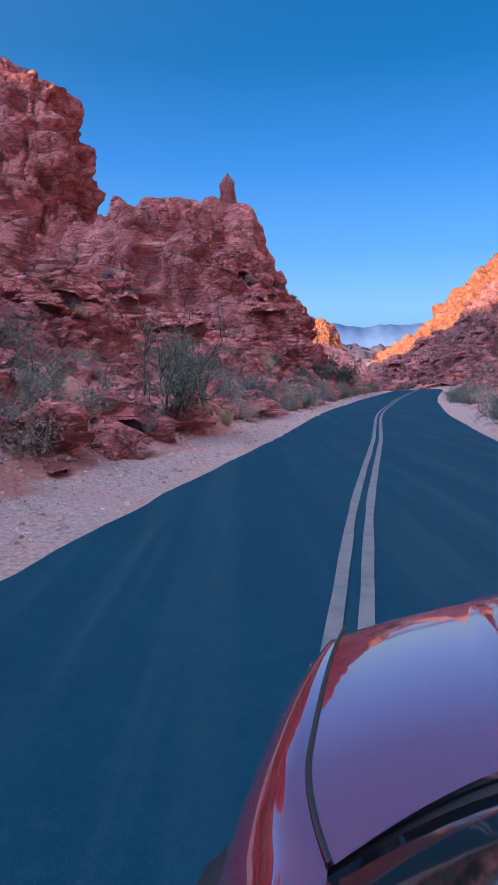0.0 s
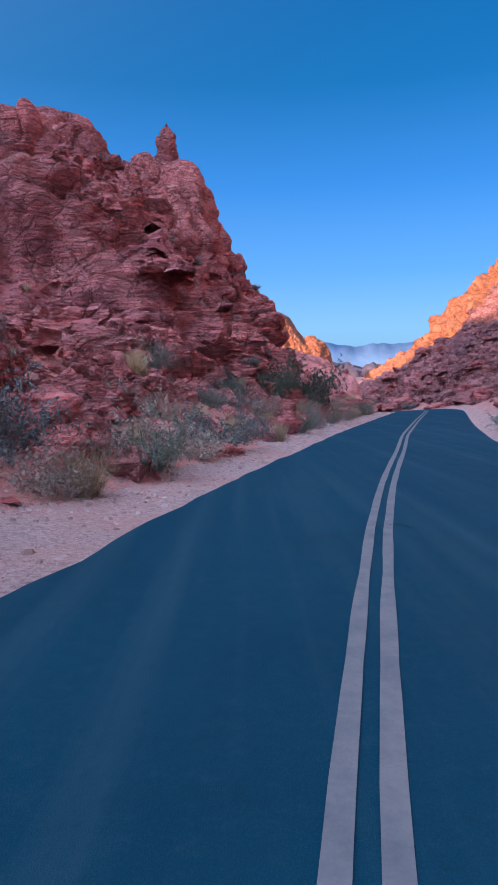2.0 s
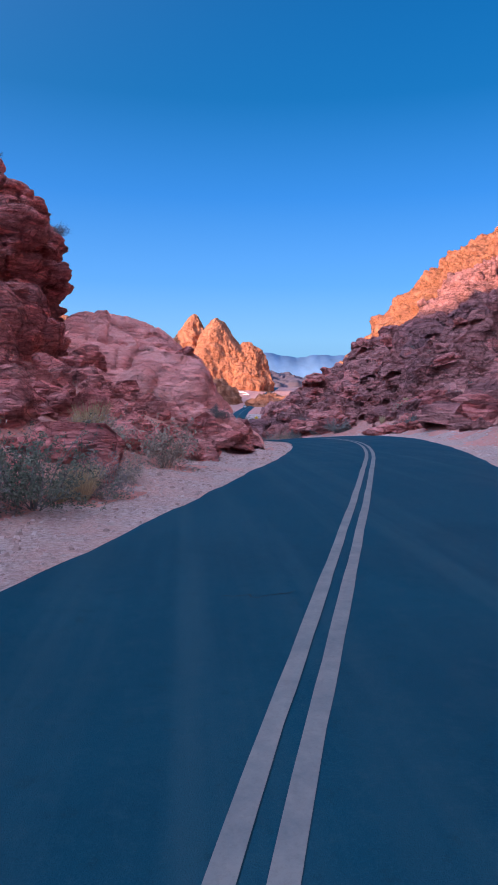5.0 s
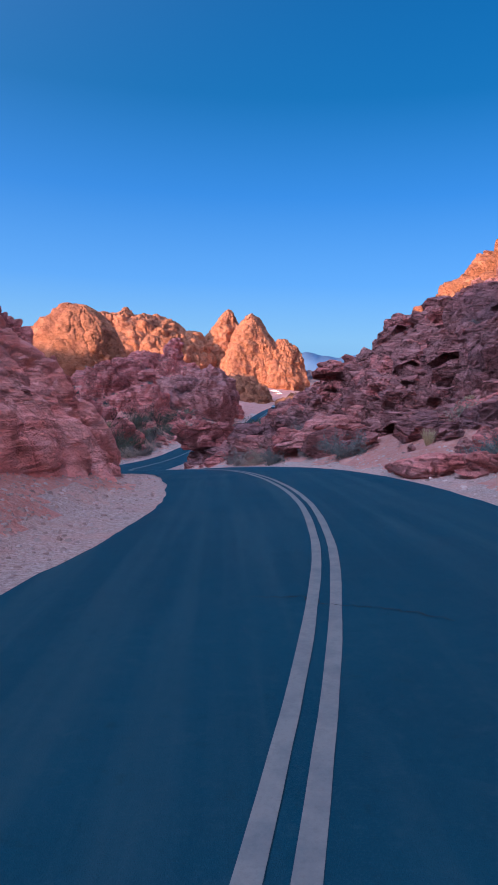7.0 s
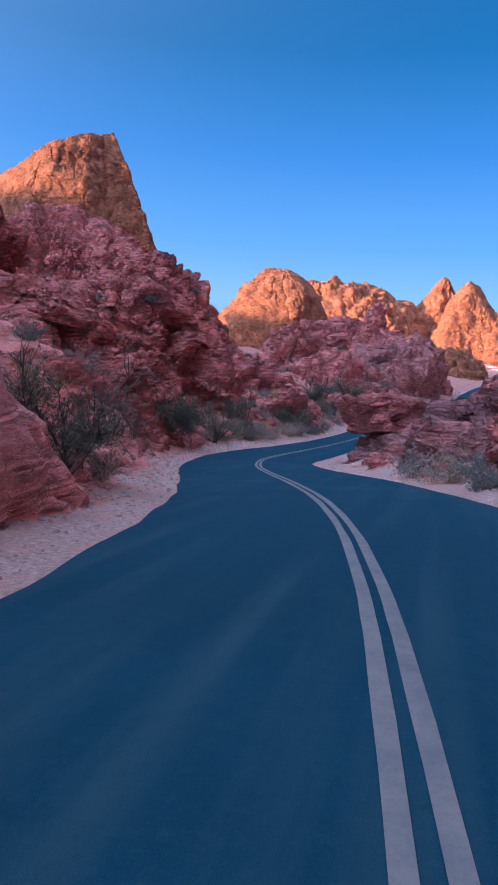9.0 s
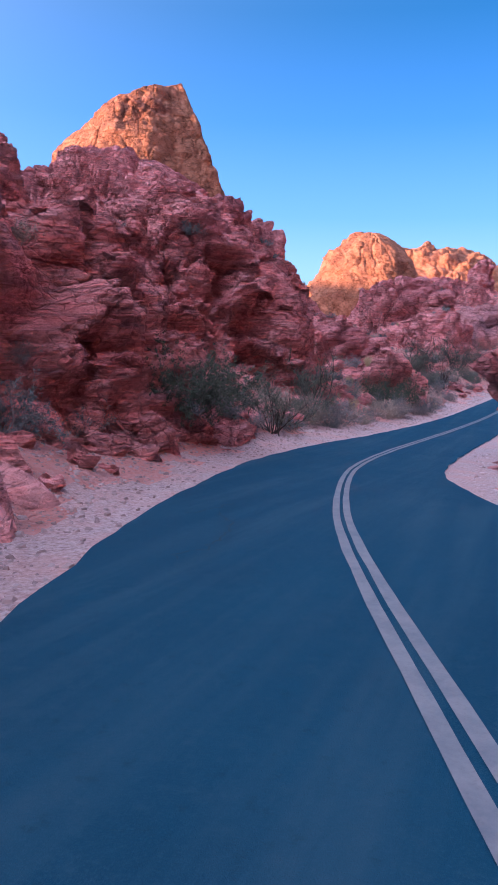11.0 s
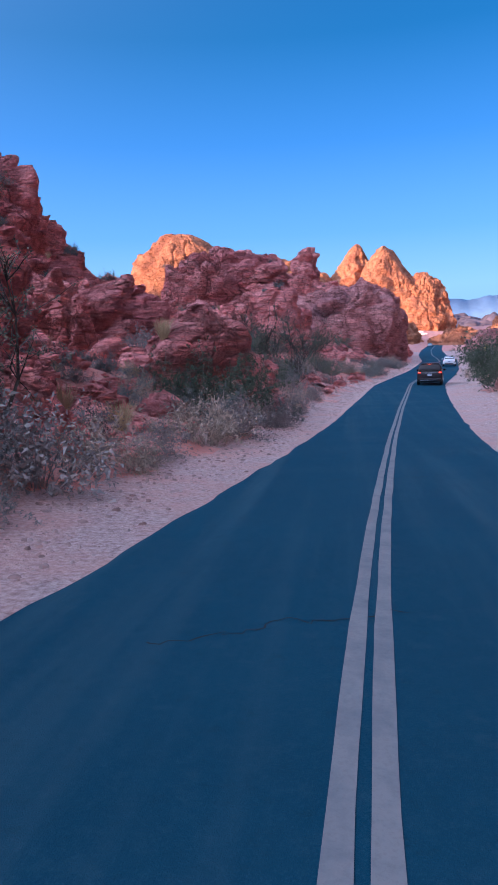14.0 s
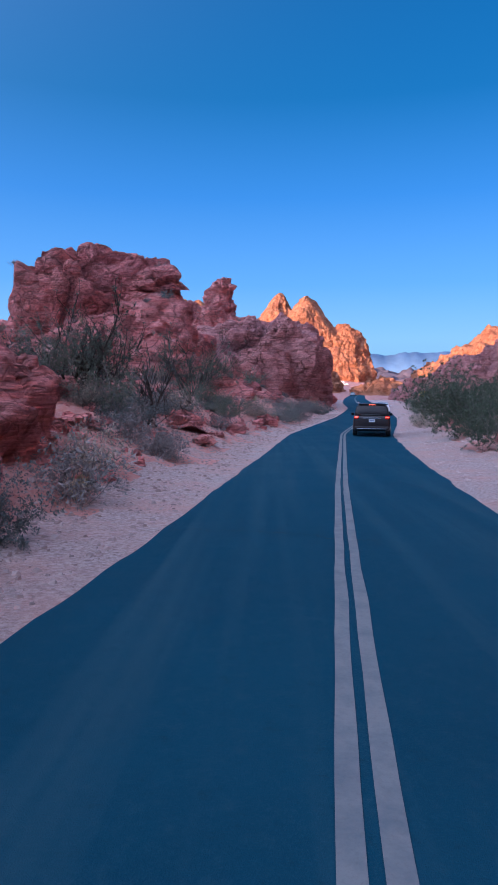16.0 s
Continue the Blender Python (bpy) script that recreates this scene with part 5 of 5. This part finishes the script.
def loose_stones(name, side, y0, y1, count, reach, lo, hi, seed):
    """Small broken stones on the verge, in one mesh."""
    r = np.random.RandomState(seed)
    y = r.uniform(y0, y1, count)
    edge = left_edge(y) if side < 0 else right_edge(y)
    foot = left_foot(y) if side < 0 else right_foot(y)
    d = edge + 0.25 + (foot + reach - edge) * r.rand(count) ** 0.8
    x = mid_x(y) + side * d
    z = ground_z(x, y)
    s = lo + (hi - lo) * r.rand(count) ** 4
    base = np.array([(1, 0.1, -0.2), (0.25, 0.85, -0.2), (-0.75, 0.55, -0.2), (-0.85, -0.4, -0.2), (0.2, -0.9, -0.2), (0.6, 0.15, 0.42), (-0.15, 0.5, 0.5), (-0.5, -0.15, 0.42), (0.2, -0.5, 0.36)], np.float32)
    V = base[None] * (0.75 + 0.5 * r.rand(count, 9, 1)) * s[:, None, None] * (0.6 + 0.6 * r.rand(count, 1, 3))
    a = r.rand(count) * 6.283
    c, q = np.cos(a)[:, None], np.sin(a)[:, None]
    W = np.stack([V[..., 0] * c - V[..., 1] * q + x[:, None], V[..., 0] * q + V[..., 1] * c + y[:, None], V[..., 2] + z[:, None]], -1)
    tri = np.array([(0, 1, 5), (1, 6, 5), (1, 2, 6), (2, 7, 6), (2, 3, 7), (3, 4, 8), (3, 8, 7), (4, 0, 5), (4, 5, 8), (5, 6, 7), (5, 7, 8)])
    F = (tri[None] + 9 * np.arange(count)[:, None, None]).reshape(-1, 3)
    me = bpy.data.meshes.new(name)
    me.from_pydata(W.reshape(-1, 3).tolist(), [], F.tolist())
    me.update()
    me.materials.append(STONES)
    tagged(new(name, me), "loose broken stones on the gravel verge", "gravel", kind="stuff")


STONES = leaf_mat("mixed_stones", (0.36, 0.23, 0.20), (0.66, 0.50, 0.46))
loose_stones("loose_stones", -1, -4, 120, 26000, 1.5, 0.014, 0.085, 3)
loose_stones("loose_stones", -1, 120, 240, 24000, 1.5, 0.014, 0.085, 4)
loose_stones("loose_stones", 1, 0, 240, 14000, 2.0, 0.016, 0.10, 5)


# ---- cracks in the asphalt ----
def crack(y, off, way, length, seed, width=0.019):
    r = random.Random(seed)
    pts, a = [(off, y)], way
    for _ in range(int(length / 0.07)):
        way += r.gauss(0, 0.07)
        a = way + r.gauss(0, 0.75)
        pts.append((pts[-1][0] + 0.07 * math.cos(a), pts[-1][1] + 0.07 * math.sin(a)))
    pts = [p for p in pts if -2.6 < p[0] < 2.6]
    if len(pts) < 4:
        return
    verts, faces = [], []
    for k, (o, yy) in enumerate(pts):
        q = pts[min(k + 1, len(pts) - 1)]
        p = pts[max(k - 1, 0)]
        t = math.atan2(q[1] - p[1], q[0] - p[0])
        w = width * (0.35 + 0.65 * r.random()) * (0.4 if k in (0, len(pts) - 1) else 1)
        for s in (-0.5, 0.5):
            oo, y2 = o - s * w * math.sin(t), yy + s * w * math.cos(t)
            verts.append((float(mid_x(y2)) + oo, y2, float(mid_z(y2)) + 0.0355 + float(across(oo, y2))))
    for k in range(len(pts) - 1):
        faces.append((2 * k, 2 * k + 1, 2 * k + 3, 2 * k + 2))
    me = bpy.data.meshes.new("road_crack")
    me.from_pydata(verts, [], faces)
    me.materials.append(TAR)
    tagged(new("road_crack", me), "thin dark crack in the asphalt", "crack", "cracks in the road", kind="structure")


for k, y in enumerate((9, 23.5, 31.5, 37.6, 54.6, 71, 80, 95.4, 119, 135.0, 143, 150, 157, 166, 174)):
    crack(y, -2.6, 0.0, 3.0 + (k * 7 % 5) * 0.5, 10 + k, 0.02)
for k, (y, off, way, length) in enumerate(((22.0, -1.3, 1.4, 4.0), (24.5, -1.0, 2.0, 2.0), (35.8, -1.6, 1.1, 2.2), (52.0, -1.0, 0.2, 1.6), (60.0, 1.0, 1.9, 2.2), (62.0, 0.9, 0.1, 1.4), (126.5, -2.0, 1.2, 4.0), (129.0, -2.4, 0.9, 2.0), (139.0, -1.8, 0.7, 2.2), (145.5, 0.6, 0.9, 2.0), (147.0, 1.2, 0.6, 1.8), (68.0, -1.4, 1.3, 2.5), (160.5, -1.3, 1.45, 5.0))):
    crack(y, off, way, length, 60 + k)
